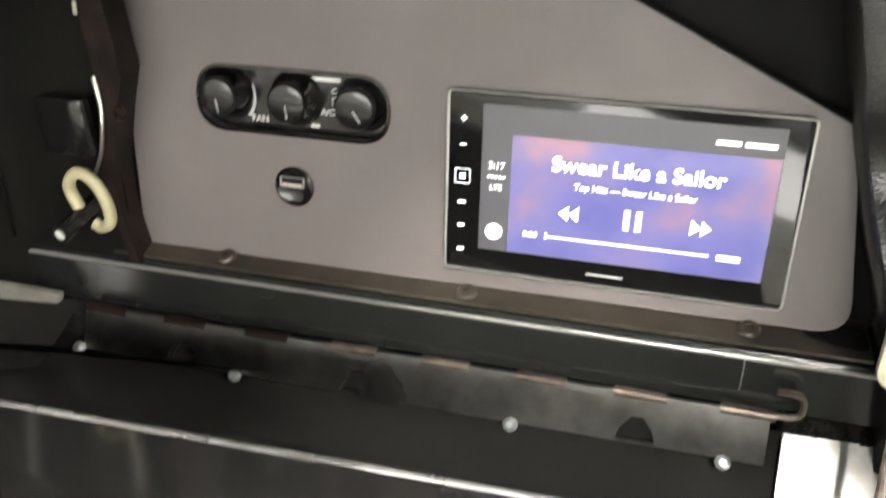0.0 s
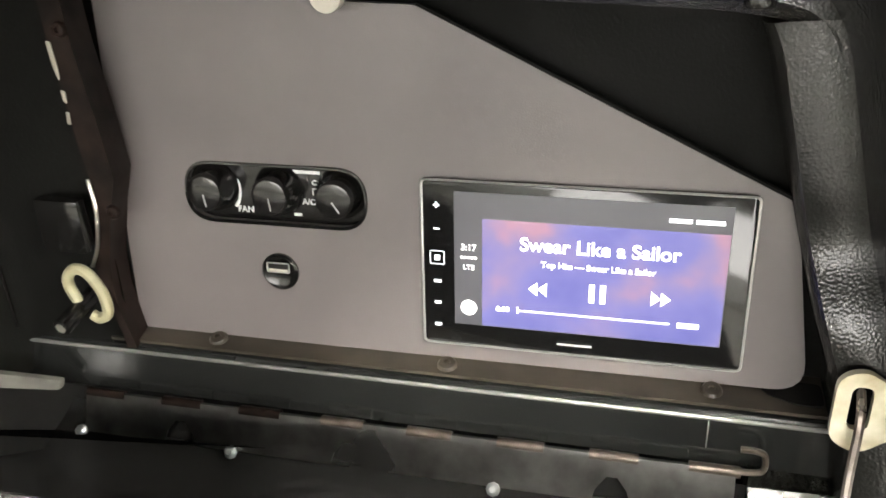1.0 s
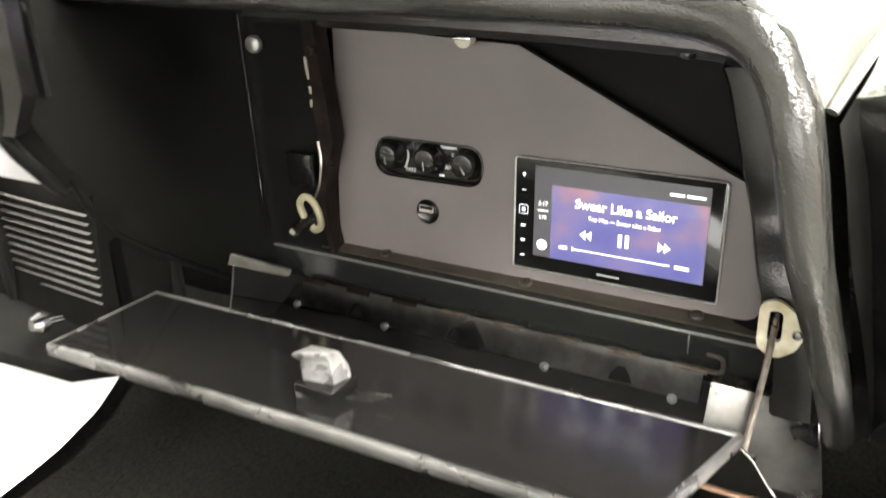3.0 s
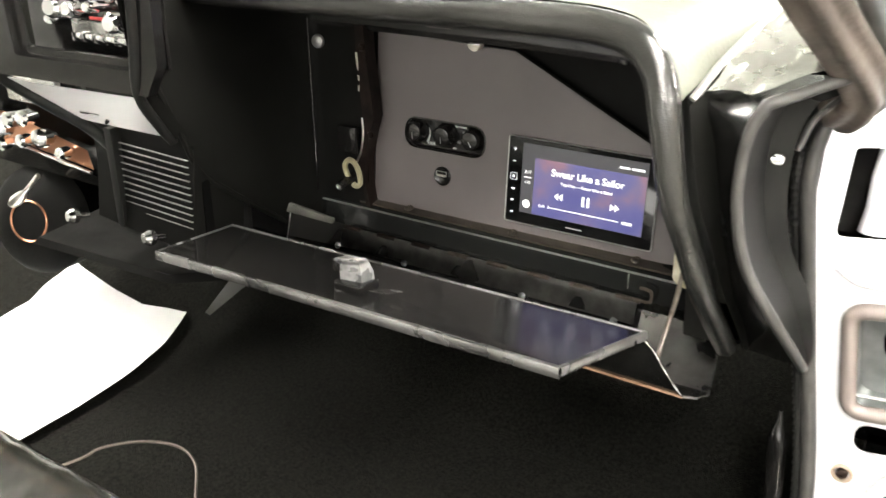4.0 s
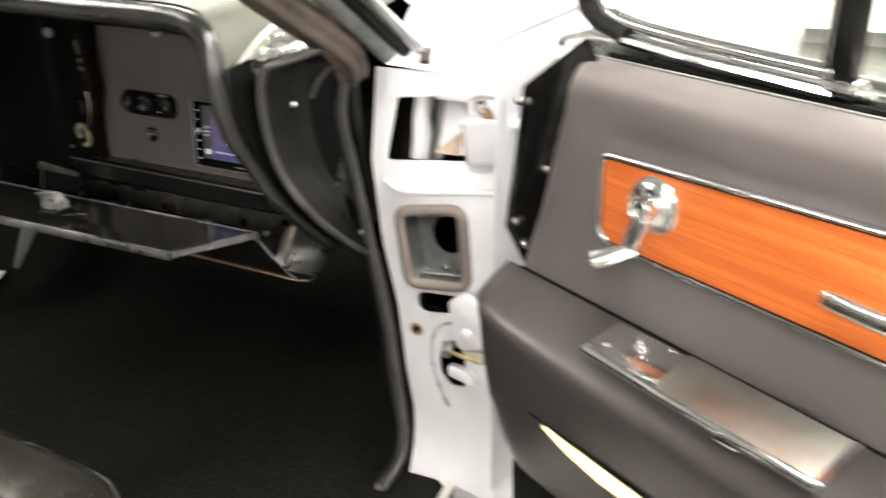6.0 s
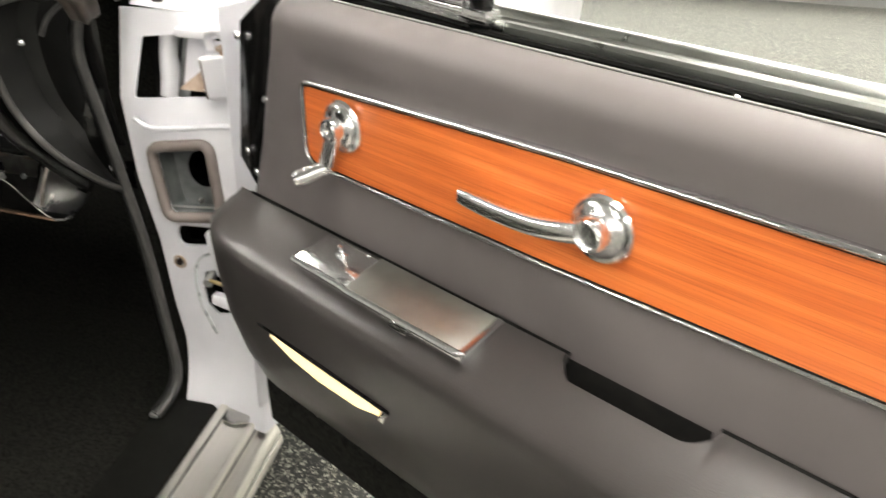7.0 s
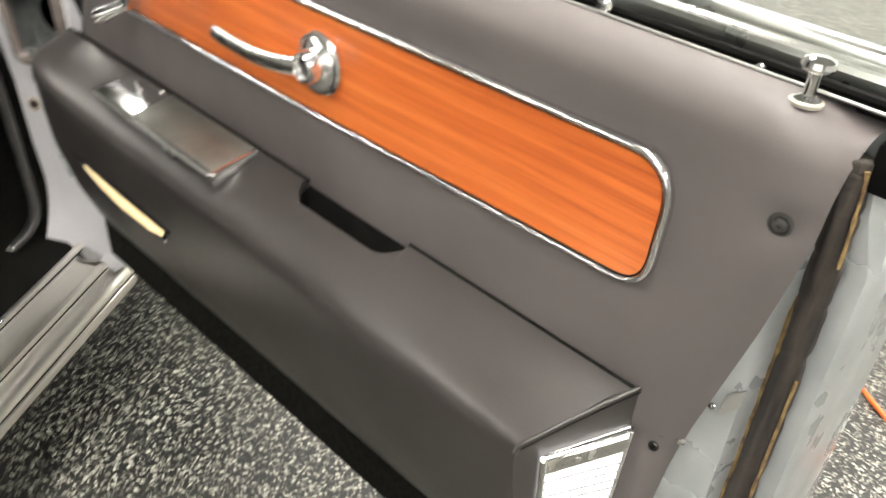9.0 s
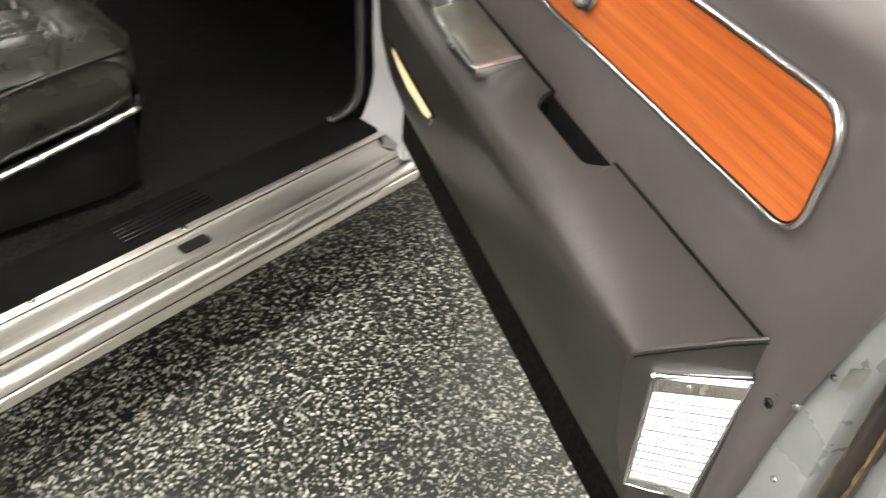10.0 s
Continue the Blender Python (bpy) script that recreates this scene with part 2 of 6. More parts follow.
wire(WOOD, _fine, "Color", WOOD.node_tree.nodes["Principled BSDF"], "Base Color")

# dark epoxy floor with pale flakes
FLAKE = material("flaked_epoxy_floor", (0.03,) * 3, 0.5, 0.0, 0.4)
FLAKE.node_tree.nodes["Principled BSDF"].inputs["Coat Roughness"].default_value = 0.3
_c = coords(FLAKE, (1, 1, 1))
_w = node(FLAKE, "ShaderNodeTexNoise", Scale=60.0, Detail=2.0)
wire(FLAKE, _c, "Vector", _w, "Vector")
_mix = FLAKE.node_tree.nodes.new("ShaderNodeMixRGB")
_mix.inputs[0].default_value = 0.016
wire(FLAKE, _c, "Vector", _mix, "Color1")
wire(FLAKE, _w, "Color", _mix, "Color2")
_v = node(FLAKE, "ShaderNodeTexVoronoi", Scale=265.0)
wire(FLAKE, _mix, "Color", _v, "Vector")
_s = FLAKE.node_tree.nodes.new("ShaderNodeSeparateColor")
wire(FLAKE, _v, "Color", _s, "Color")
_r1 = ramp(FLAKE, _s, "Red", [(0.57, (0.006, 0.006, 0.0055)), (0.67, (0.034, 0.033, 0.028)), (0.8, (0.16, 0.154, 0.132)), (0.97, (0.58, 0.565, 0.48))])
wire(FLAKE, _r1, "Color", FLAKE.node_tree.nodes["Principled BSDF"], "Base Color")

# picture on the screen: violet with warm and blue clouds
SCREEN = material("screen_picture", (0.02, 0.02, 0.05), 0.08)
_n = node(SCREEN, "ShaderNodeTexNoise", Scale=22.0, Detail=3.0, Roughness=0.45)
wire(SCREEN, coords(SCREEN), "Vector", _n, "Vector")
_r = ramp(SCREEN, _n, "Fac", [(0.34, (0.115, 0.12, 0.34)), (0.5, (0.19, 0.18, 0.4)), (0.6, (0.27, 0.21, 0.35)), (0.68, (0.42, 0.23, 0.26))])
_b = SCREEN.node_tree.nodes["Principled BSDF"]
wire(SCREEN, _r, "Color", _b, "Emission Color")
_b.inputs["Emission Strength"].default_value = 0.25
SCREEN_GREY = glow("screen_border", (0.045, 0.045, 0.05), 0.18)


# ---- building tools ----
def smooth(me, angle=38):
    for p in me.polygons:
        p.use_smooth = True
    me.set_sharp_from_angle(angle=radians(angle))


INVERSE = {}


def thing(name, place, label, category, group="", kind="", rz=0.0, local=False):
    """An Empty at a thing's base. Its parts are given in world metres, or in its own axes where local is set."""
    e = new(name)
    e.empty_display_size = 0.05
    e.matrix_basis = pose(*place, 0, 0, rz)
    INVERSE[e.name] = Matrix.Identity(4) if local else e.matrix_basis.inverted()
    return tagged(e, label, category, group, kind)


def part(name, bm, mat, parent=None, label="", angle=38):
    me = bpy.data.meshes.new(name)
    bmesh.ops.recalc_face_normals(bm, faces=bm.faces[:])
    bm.to_mesh(me)
    bm.free()
    smooth(me, angle)
    me.materials.append(mat)
    ob = new(name, me)
    if parent is not None:
        ob.parent = parent
        ob.matrix_parent_inverse = INVERSE.get(parent.name, Matrix.Identity(4))
    return tagged(ob, label)


def solo(name, bm, mat, label, category, group="", kind="", angle=38):
    return tagged(part(name, bm, mat, None, label, angle), label, category, group, kind)


def box(centre, size, bevel=0.0, turn=None, bm=None, seg=2):
    b = bmesh.new()
    bmesh.ops.create_cube(b, size=1.0)
    bmesh.ops.scale(b, vec=size, verts=b.verts)
    if bevel:
        bmesh.ops.bevel(b, geom=b.edges[:], offset=bevel, segments=seg, affect="EDGES", profile=0.6)
    m = Matrix.Translation(centre) @ (turn or Matrix.Identity(4))
    bmesh.ops.transform(b, matrix=m, verts=b.verts)
    return join(bm, b)


def join(bm, extra):
    if bm is None:
        return extra
    me = bpy.data.meshes.new("tmp")
    extra.to_mesh(me)
    extra.free()
    bm.from_mesh(me)
    bpy.data.meshes.remove(me)
    return bm


def grid(rows, closed=False, caps=False, bm=None):
    """A skin over rows of points; closed joins each row's ends."""
    b = bmesh.new()
    vs = [[b.verts.new(p) for p in row] for row in rows]
    n = len(rows[0])
    for i in range(len(rows) - 1):
        for j in range(n if closed else n - 1):
            k = (j + 1) % n
            b.faces.new((vs[i][j], vs[i][k], vs[i + 1][k], vs[i + 1][j]))
    if caps:
        b.faces.new(vs[0])
        b.faces.new(vs[-1])
    return join(bm, b)


def tube(points, radius, sides=10, caps=True, bm=None, flat=1.0):
    """A round bar along points; radius may be a list."""
    pts = [Vector(p) for p in points]
    radii = radius if isinstance(radius, (list, tuple)) else [radius] * len(pts)
    rows, side = [], None
    for i, p in enumerate(pts):
        way = (pts[min(i + 1, len(pts) - 1)] - pts[max(i - 1, 0)]).normalized()
        if side is None:
            side = way.orthogonal().normalized()
        side = (side - way * side.dot(way)).normalized()
        up = way.cross(side)
        rows.append([p + radii[i] * (math.cos(a) * side + flat * math.sin(a) * up) for a in (2 * math.pi * k / sides for k in range(sides))])
    return grid(rows, True, caps, bm)


def flat_bar(points, deep, high, sides=16):
    """A flat-sided bar with rounded corners along points in s; deep and high run from its first end to its last."""
    rows = []
    for i, p in enumerate(points):
        t = i / (len(points) - 1)
        a, c = float(np.interp(t, *deep)), float(np.interp(t, *high))
        way = points[min(i + 1, len(points) - 1)] - points[max(i - 1, 0)]
        out = Vector((0, -1, 0))
        out = (out - way * (out.dot(way) / way.dot(way))).normalized()
        up = way.cross(out).normalized()
        ring = []
        for k in range(sides):
            x, y = math.cos(2 * math.pi * k / sides), math.sin(2 * math.pi * k / sides)
            ring.append(p + out * a * math.copysign(abs(x) ** 0.6, x) + up * c * math.copysign(abs(y) ** 0.6, y))
        rows.append(ring)
    return grid(rows, True, True)


def curve(points, n=6):
    """Catmull-Rom through the points."""
    p = [Vector(q) for q in points]
    p = [2 * p[0] - p[1]] + p + [2 * p[-1] - p[-2]]
    out = []
    for i in range(1, len(p) - 2):
        for k in range(n):
            t = k / n
            out.append(0.5 * (2 * p[i] + (p[i + 1] - p[i - 1]) * t + (2 * p[i - 1] - 5 * p[i] + 4 * p[i + 1] - p[i + 2]) * t * t + (3 * p[i] - p[i - 1] - 3 * p[i + 1] + p[i + 2]) * t ** 3))
    return out + [p[-2]]


def rounded(points, radii, n=5):
    """A polygon with rounded corners."""
    pts = [Vector((*p, 0)) for p in points]
    radii = radii if isinstance(radii, (list, tuple)) else [radii] * len(pts)
    out = []
    for i, p in enumerate(pts):
        a, c, r = pts[i - 1], pts[(i + 1) % len(pts)], radii[i]
        if r <= 0:
            out.append((p.x, p.y))
            continue
        da, dc = (a - p).normalized(), (c - p).normalized()
        half = da.angle(dc) / 2
        cut = min(r / math.tan(half), 0.49 * min((a - p).length, (c - p).length))
        for k in range(n + 1):
            t = k / n
            q = (p + da * cut) * (1 - t) ** 2 + 2 * p * t * (1 - t) + (p + dc * cut) * t * t
            out.append((q.x, q.y))
    return out


def slab(outline, place, thick, bevel=0.0, bm=None):
    """An outline in two axes, given a thickness; place(a, b, c) puts it into space."""
    b = bmesh.new()
    mid = Vector((sum(p[0] for p in outline) / len(outline), sum(p[1] for p in outline) / len(outline)))

    def ring(inset, h):
        out = []
        for q in outline:
            v = Vector(q)
            w = mid - v
            out.append(b.verts.new(place(*(v + w.normalized() * min(inset, w.length)), h)))
        return out

    rings = [ring(0, 0)]
    rings += [ring(0, thick - bevel), ring(bevel * 0.3, thick - bevel * 0.3), ring(bevel, thick)] if bevel else [ring(0, thick)]
    n = len(outline)
    for low, high in zip(rings, rings[1:]):
        for j in range(n):
            b.faces.new((low[j], low[(j + 1) % n], high[(j + 1) % n], high[j]))
    b.faces.new(rings[0])
    b.faces.new(rings[-1])
    return join(bm, b)


def spun(profile, m, sides=24, bm=None):
    """A turned shape: profile of (radius, height) about the z axis of m."""
    rows = [[m @ Vector((r * math.cos(a), r * math.sin(a), h)) for a in (2 * math.pi * k / sides for k in range(sides))] for r, h in profile]
    return grid(rows, True, True, bm)


def toward(place, way):
    """A pose at place with its z axis along way."""
    return Matrix.Translation(place) @ Vector(way).to_track_quat("Z", "Y").to_matrix().to_4x4()


def lettering(name, text, size, m, mat, parent, depth=0.0003, label=""):
    c = bpy.data.curves.new(name, "FONT")
    c.body, c.size, c.align_x, c.align_y, c.extrude, c.offset = text, size, "CENTER", "CENTER", depth, size * 0.018
    ob = new(name, c)
    me = bpy.data.meshes.new_from_object(ob.evaluated_get(bpy.context.evaluated_depsgraph_get()))
    bpy.data.objects.remove(ob)
    bpy.data.curves.remove(c)
    me.transform(m)
    me.materials.clear()
    me.materials.append(mat)
    ob = new(name, me)
    ob.parent = parent
    ob.matrix_parent_inverse = INVERSE.get(parent.name, Matrix.Identity(4))
    return tagged(ob, label)


def screw(name, place, way, r, mat, label, category="screw", group="screws", parent=None, recess=True):
    b = spun([(r, 0), (r, r * 0.3), (r * 0.8, r * 0.55), (r * 0.35, r * 0.62), (r * 0.3, r * 0.35 if recess else r * 0.65)], toward(place, way), 14)
    if parent is not None:
        return part(name, b, mat, parent, label)
    return solo(name, b, mat, label, category, group)


def holed(outline, holes, place, thick, bm=None):
    """A plate with openings through it."""
    b = bmesh.new()
    edges = []
    for loop in [outline, *holes]:
        vs = [b.verts.new((p[0], p[1], 0)) for p in loop]
        edges += [b.edges.new((vs[i], vs[(i + 1) % len(vs)])) for i in range(len(vs))]
    bmesh.ops.triangle_fill(b, use_beauty=True, edges=edges)
    r = bmesh.ops.extrude_face_region(b, geom=b.faces[:])
    for v in r["geom"]:
        if isinstance(v, bmesh.types.BMVert):
            v.co.z = thick
    for v in b.verts:
        v.co = place(*v.co)
    return join(bm, b)


def oval(cx, cy, rx, ry, n=20):
    return [(cx + rx * math.cos(2 * math.pi * k / n), cy + ry * math.sin(2 * math.pi * k / n)) for k in range(n)]


def mixed(a, b, t):
    return a + (b - a) * t


# ---- garage ----
solo("ground", slab([(-5, -5), (5, -5), (5, 5), (-5, 5)], lambda a, b, c: (a, b, c - 0.05), 0.05), FLAKE, "dark epoxy garage floor with dense white flakes", "floor", kind="structure")
for name, centre, size in (("wall_north", (0, 5.1, 1.5), (10.4, 0.2, 3)), ("wall_south", (0, -5.1, 1.5), (10.4, 0.2, 3)), ("wall_east", (5.1, 0, 1.5), (0.2, 10, 3)), ("wall_west", (-5.1, 0, 1.5), (0.2, 10, 3))):
    solo(name, box(centre, size), WALL_GREY, "plain grey painted garage wall", "wall", kind="structure")
solo("ceiling", box((0, 0, 3.06), (10.4, 10.4, 0.1)), WALL_GREY, "plain grey garage ceiling", "ceiling", kind="structure")


def ceiling_light(x, y):
    e = thing("ceiling_light", (x, y, 3.0), "long white tube light on the garage ceiling", "light", "ceiling lights")
    part("housing", box((x, y, 2.99), (0.34, 1.7, 0.04), 0.01), WALLPAINT, e)
    part("diffuser", box((x, y, 2.955), (0.28, 1.62, 0.03), 0.008), LAMP, e, "glowing white diffuser")


for x in (-2.5, 1.2, 3.6):
    for y in (-2.7, -0.5, 2.8):
        ceiling_light(x, y)

solo("backdrop", box((0.4, 4.94, 1.35), (7.0, 0.02, 2.5)), DAY, "bright daylight in the open garage doorway", "backdrop", kind="structure")
solo("extension_cord", tube(curve([(1.66, 0.8, 0.005), (1.74, 0.56, 0.005), (1.8, 0.43, 0.005), (1.85, 0.335, 0.005), (1.9, 0.235, 0.005), (1.97, 0.08, 0.005), (2.15, -0.2, 0.005)], 6), 0.0048, 8), ORANGE, "orange extension cord lying on the flaked floor", "cord")

# ---- car body round the opening ----
# The car's own length runs about seven degrees off the y axis.
BACK = Vector((0.12, -0.993, 0))


def S(c, back, z):
    """A place by the sill: c outwards, back along the car, z up."""
    return (0.535 + BACK.x * back + 0.993 * c, -0.11 + BACK.y * back + 0.12 * c, z)


sill = thing("door_sill", S(0, 0.6, 0), "worn stainless door sill with a dull scratched scuff plate", "car sill")
SPAN = (-0.03, 0.2, 0.5, 0.8, 1.1, 1.6)
PLATE = ((-0.066, 0.25), (-0.066, 0.264), (-0.063, 0.2695), (-0.054, 0.27), (-0.0505, 0.268), (-0.049, 0.262), (-0.046, 0.2605), (-0.012, 0.258), (-0.009, 0.2605), (-0.002, 0.2605), (0.0, 0.257))
part("scuff_plate", grid([[S(c, back, z) for c, z in PLATE] for back in SPAN]), WORN_STEEL, sill, "scratched stainless scuff plate")
EDGES = ((0.0, 0.257), (0.003, 0.249), (0.010, 0.247), (0.014, 0.2475), (0.022, 0.244), (0.027, 0.236), (0.0285, 0.231), (0.0275, 0.228), (0.03, 0.2255), (0.031, 0.215), (0.0285, 0.208), (0.024, 0.206), (0.01, 0.2), (-0.1, 0.19))
part("rocker", grid([[S(c, back, z) for c, z in EDGES] for back in SPAN]), WORN_STEEL, sill, "ridged bright rocker moulding")
for back in (0.18, 0.42, 0.66, 0.9):
    part("rivet", spun([(0.005, 0), (0.005, 0.0015), (0.003, 0.003), (0.001, 0.0032)], toward(S(-0.058, back, 0.2695), (0, 0, 1)), 12), CHROME, sill)
part("latch_plate", slab(rounded([(0.30, -0.01), (0.35, -0.01), (0.35, 0.01), (0.30, 0.01)], 0.006), lambda a, b, c: S(b - 0.028, a + 0.1, 0.2585 + c), 0.003), BLACK_FLAT, sill, "small dark oval plate")

for c, z in ((-0.0495, 0.2665), (0.0015, 0.2535), (0.0285, 0.2296)):
    part("groove", tube([S(c, back, z) for back in SPAN], 0.0012, 6), DARK_CAST, sill, "dark groove in the sill")
part("end_tab", slab(rounded([(-0.05, -0.028), (-0.012, -0.03), (-0.01, -0.004), (-0.03, 0.006), (-0.052, -0.002)], 0.004, 3), lambda a, b, c: S(a, b, 0.262 + c + 0.12 * max(0, -b)), 0.003, 0.001), BRUSHED, sill, "bent bright end of the scuff plate")
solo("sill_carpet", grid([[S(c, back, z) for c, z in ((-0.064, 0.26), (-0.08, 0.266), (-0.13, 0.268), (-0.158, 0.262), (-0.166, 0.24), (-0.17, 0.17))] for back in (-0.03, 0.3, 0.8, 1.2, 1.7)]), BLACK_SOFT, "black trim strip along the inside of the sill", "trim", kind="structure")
b = None
for k in range(5):
    b = box(S(-0.125 + 0.009 * k, 0.42, 0.2675), (0.003, 0.16, 0.003), 0.001, pose(0, 0, 0, 0, 0, 6.9), b)
solo("sill_vent", b, BLACK_GLOSS, "low black ribs moulded in the sill trim", "trim")

floor_rows = []
for x in (-2.0, -1.35, -0.9, -0.62, -0.4, -0.15, 0.1, 0.3, 0.40):
    hump = 0.07 * math.exp(-((x + 0.52) / 0.14) ** 2)
    floor_rows.append([(x, y, z + hump * f) for y, z, f in ((-1.6, 0.17, 1), (-0.6, 0.17, 1), (-0.25, 0.17, 1), (0.0, 0.17, 1), (0.2, 0.18, 0.9), (0.34, 0.26, 0.6), (0.46, 0.46, 0.2), (0.5, 0.7, 0), (0.5, 0.9, 0))])
solo("floor", grid(floor_rows), CARPET, "black loop carpet on the car floor and toe board", "carpet", kind="structure")
kick = [[(0.40, y, z) for y in (0.5, 0.2, 0.05, -0.06)] for z in (0.16, 0.3, 0.45, 0.62)]
for row, dx in zip(kick, (0.0, -0.012, -0.03, -0.045)):
    row[:] = [(x + dx, y, z) for x, y, z in row]
solo("kick_trim", tube(curve([(0.343, -0.048, 0.53), (0.345, -0.05, 0.49), (0.348, -0.05, 0.45), (0.353, -0.052, 0.4), (0.362, -0.054, 0.35), (0.372, -0.058, 0.3)], 5), [0.002, 0.003, 0.004, 0.006] + [0.0085] * 18 + [0.008, 0.007, 0.005, 0.003], 14, flat=1.3), BLACK_GLOSS, "glossy black strip along the kick panel edge", "trim", kind="structure")
solo("kick_panel", grid(kick), CARPET, "black carpeted kick panel ahead of the door", "carpet", kind="structure")

pillar = thing("hinge_pillar", (0.45, -0.05, 0.2), "silver painted front door pillar with an air duct opening", "car pillar")


def PY(x, z):
    y = -0.058
    if z > 0.69:
        y += 0.45 * (z - 0.69)
    return y


left = [(0.40, 0.36), (0.39, 0.42), (0.38, 0.52), (0.36, 0.61), (0.34, 0.72), (0.322, 0.83)]
right = [(0.58, 0.835), (0.555, 0.74), (0.54, 0.68), (0.535, 0.52), (0.52, 0.43), (0.525, 0.36)]
RING = [(0.402, 0.5585), (0.488, 0.571), (0.481, 0.677), (0.388, 0.661)]
HOLES = [rounded([(0.406, 0.564), (0.482, 0.575), (0.475, 0.669), (0.394, 0.656)], 0.014), rounded([(0.412, 0.515), (0.517, 0.531), (0.518, 0.556), (0.412, 0.547)], 0.014, 4),
         rounded([(0.443, 0.447), (0.446, 0.426), (0.462, 0.41), (0.481, 0.413), (0.484, 0.477), (0.468, 0.485), (0.449, 0.478)], 0.004, 2), rounded([(0.361, 0.721), (0.488, 0.735), (0.485, 0.812), (0.361, 0.797)], 0.006, 3), oval(0.409, 0.488, 0.006, 0.006, 12)]
part("pillar_face", holed(left + right, HOLES, lambda a, b, c: (a, PY(a, b) + c, b), 0.004), SILVER, pillar, angle=25)
rows = []
for i in range(9):
    t = i / 8
    z = mixed(0.36, 0.255, t)
    bend = t * t
    rows.append([(mixed(0.40, 0.405, t), -0.058 - 0.03 * bend, z), (0.44, -0.058 - 0.035 * bend, z), (0.48, -0.058 - 0.042 * bend, z), (mixed(0.525, 0.555, bend), -0.058 - 0.055 * bend, z), (mixed(0.528, 0.575, bend), 0.0, z)])
part("pillar_foot", grid(rows), SILVER, pillar, "silver flared foot of the pillar")
part("pillar_side", grid([[(x, PY(x, z) + 0.003, z), (x + 0.004, PY(x, z) + 0.03, z), (x + 0.005, 0.12, z)] for x, z in right]), SILVER, pillar)
# duct: tin funnel with a rubber frame and a dark round outlet
duct = thing("air_duct", (0.44, -0.03, 0.57), "square tin air duct with a brown rubber seal in the pillar", "air duct")
ring = rounded(RING, 0.016, 6)
part("seal", tube([(x, -0.0605, z) for x, z in ring + ring[:2]], 0.0078, 10, False), RUBBER_BROWN, duct, "grey-brown rubber seal")
part("funnel", grid([[(x, -0.056, z) for x, z in ring], [(mixed(0.444, x, 0.92), -0.022, mixed(0.62, z, 0.92)) for x, z in ring]], True), TIN, duct, "dented tin funnel")
part("back_plate", holed([(mixed(0.444, x, 0.93), mixed(0.62, z, 0.93)) for x, z in ring], [oval(0.442, 0.622, 0.025, 0.0275, 24)], lambda a, b, c: (a, -0.022 + c, b), 0.002), TIN, duct)
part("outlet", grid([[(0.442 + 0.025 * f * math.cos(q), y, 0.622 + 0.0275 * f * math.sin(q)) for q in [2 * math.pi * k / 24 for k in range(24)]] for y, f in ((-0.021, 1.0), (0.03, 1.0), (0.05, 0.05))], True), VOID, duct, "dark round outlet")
part("lower_lip", tube([(0.404, -0.05, 0.572), (0.44, -0.047, 0.574), (0.478, -0.05, 0.58)], 0.0016, 8), SATIN, duct, "bright folded lower lip")
screw("screw", (0.447, -0.042, 0.582), (0, -0.7, 0.7), 0.0055, CHROME, "bright screw", parent=duct)
# black boxes behind the openings hold their inner shade
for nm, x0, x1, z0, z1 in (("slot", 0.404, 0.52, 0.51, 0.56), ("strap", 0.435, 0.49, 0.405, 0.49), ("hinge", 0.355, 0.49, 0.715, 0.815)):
    part("cavity", box(((x0 + x1) / 2, PY(0, (z0 + z1) / 2) + 0.06, (z0 + z1) / 2), (x1 - x0 + 0.03, 0.004, z1 - z0 + 0.03)), VOID if nm != "hinge" else BLACK_FLAT, pillar, "black backing for the shade in an opening")
part("hinge_arm", tube([(0.388, 0.004, 0.715), (0.39, 0.006, 0.74), (0.388, 0.008, 0.77), (0.392, 0.012, 0.80)], [0.016, 0.015, 0.013, 0.014], 14, flat=0.8), SILVER, pillar, "pale rounded hinge arm inside the opening")
part("hinge_plate", box((0.417, 0.006, 0.764), (0.018, 0.004, 0.1), 0.002, pose(0, 0, 0, -20)), TIN, pillar, "grey plate inside the opening")
screw("bolt", (0.409, -0.059, 0.488), (0, -1, 0), 0.0055, BROWN_METAL, "small rusty bolt in a hole", parent=pillar)
part("washer", tube([(0.409 + 0.0085 * math.cos(q), -0.0585, 0.488 + 0.0085 * math.sin(q)) for q in [2 * math.pi * k / 20 for k in range(21)]], 0.0022, 6, False), PRIMER, pillar, "rust-stained ring")
# low grey tube draws the shading of the shallow groove
part("groove", tube(curve([(0.457, -0.0585, 0.375), (0.438, -0.0585, 0.42), (0.433, -0.0585, 0.46), (0.438, -0.0585, 0.49), (0.455, -0.0585, 0.507), (0.478, -0.0585, 0.516)], 5), 0.0032, 8, flat=0.4), SHADED_SILVER, pillar, "grey line for the shading of a shallow groove")
part("fold", tube(curve([(0.37, -0.06, 0.70), (0.392, -0.062, 0.69), (0.43, -0.062, 0.693), (0.49, -0.06, 0.702), (0.53, -0.056, 0.705)], 5), 0.0042, 10), SILVER, pillar, "pressed fold above the duct")
hinge = part("hinge_leaf", box((0.459, -0.02, 0.77), (0.05, 0.006, 0.066), 0.002, pose(0, 0, 0, -20)), SILVER, pillar, "thick silver upper door hinge")
part("primer_patch", slab([(0.428, 0.739), (0.466, 0.739), (0.466, 0.77)], lambda a, b, c: (a, -0.0235 - 0.36 * (0.77 - b) - c, b), 0.001), PRIMER, hinge, "bare tan primer")
part("barrel", box((0.525, -0.048, 0.772), (0.086, 0.03, 0.056), 0.006, pose(0, 0, 0, 0, -10, 0), None, 3), SILVER, hinge, "boxed silver hinge knuckle")
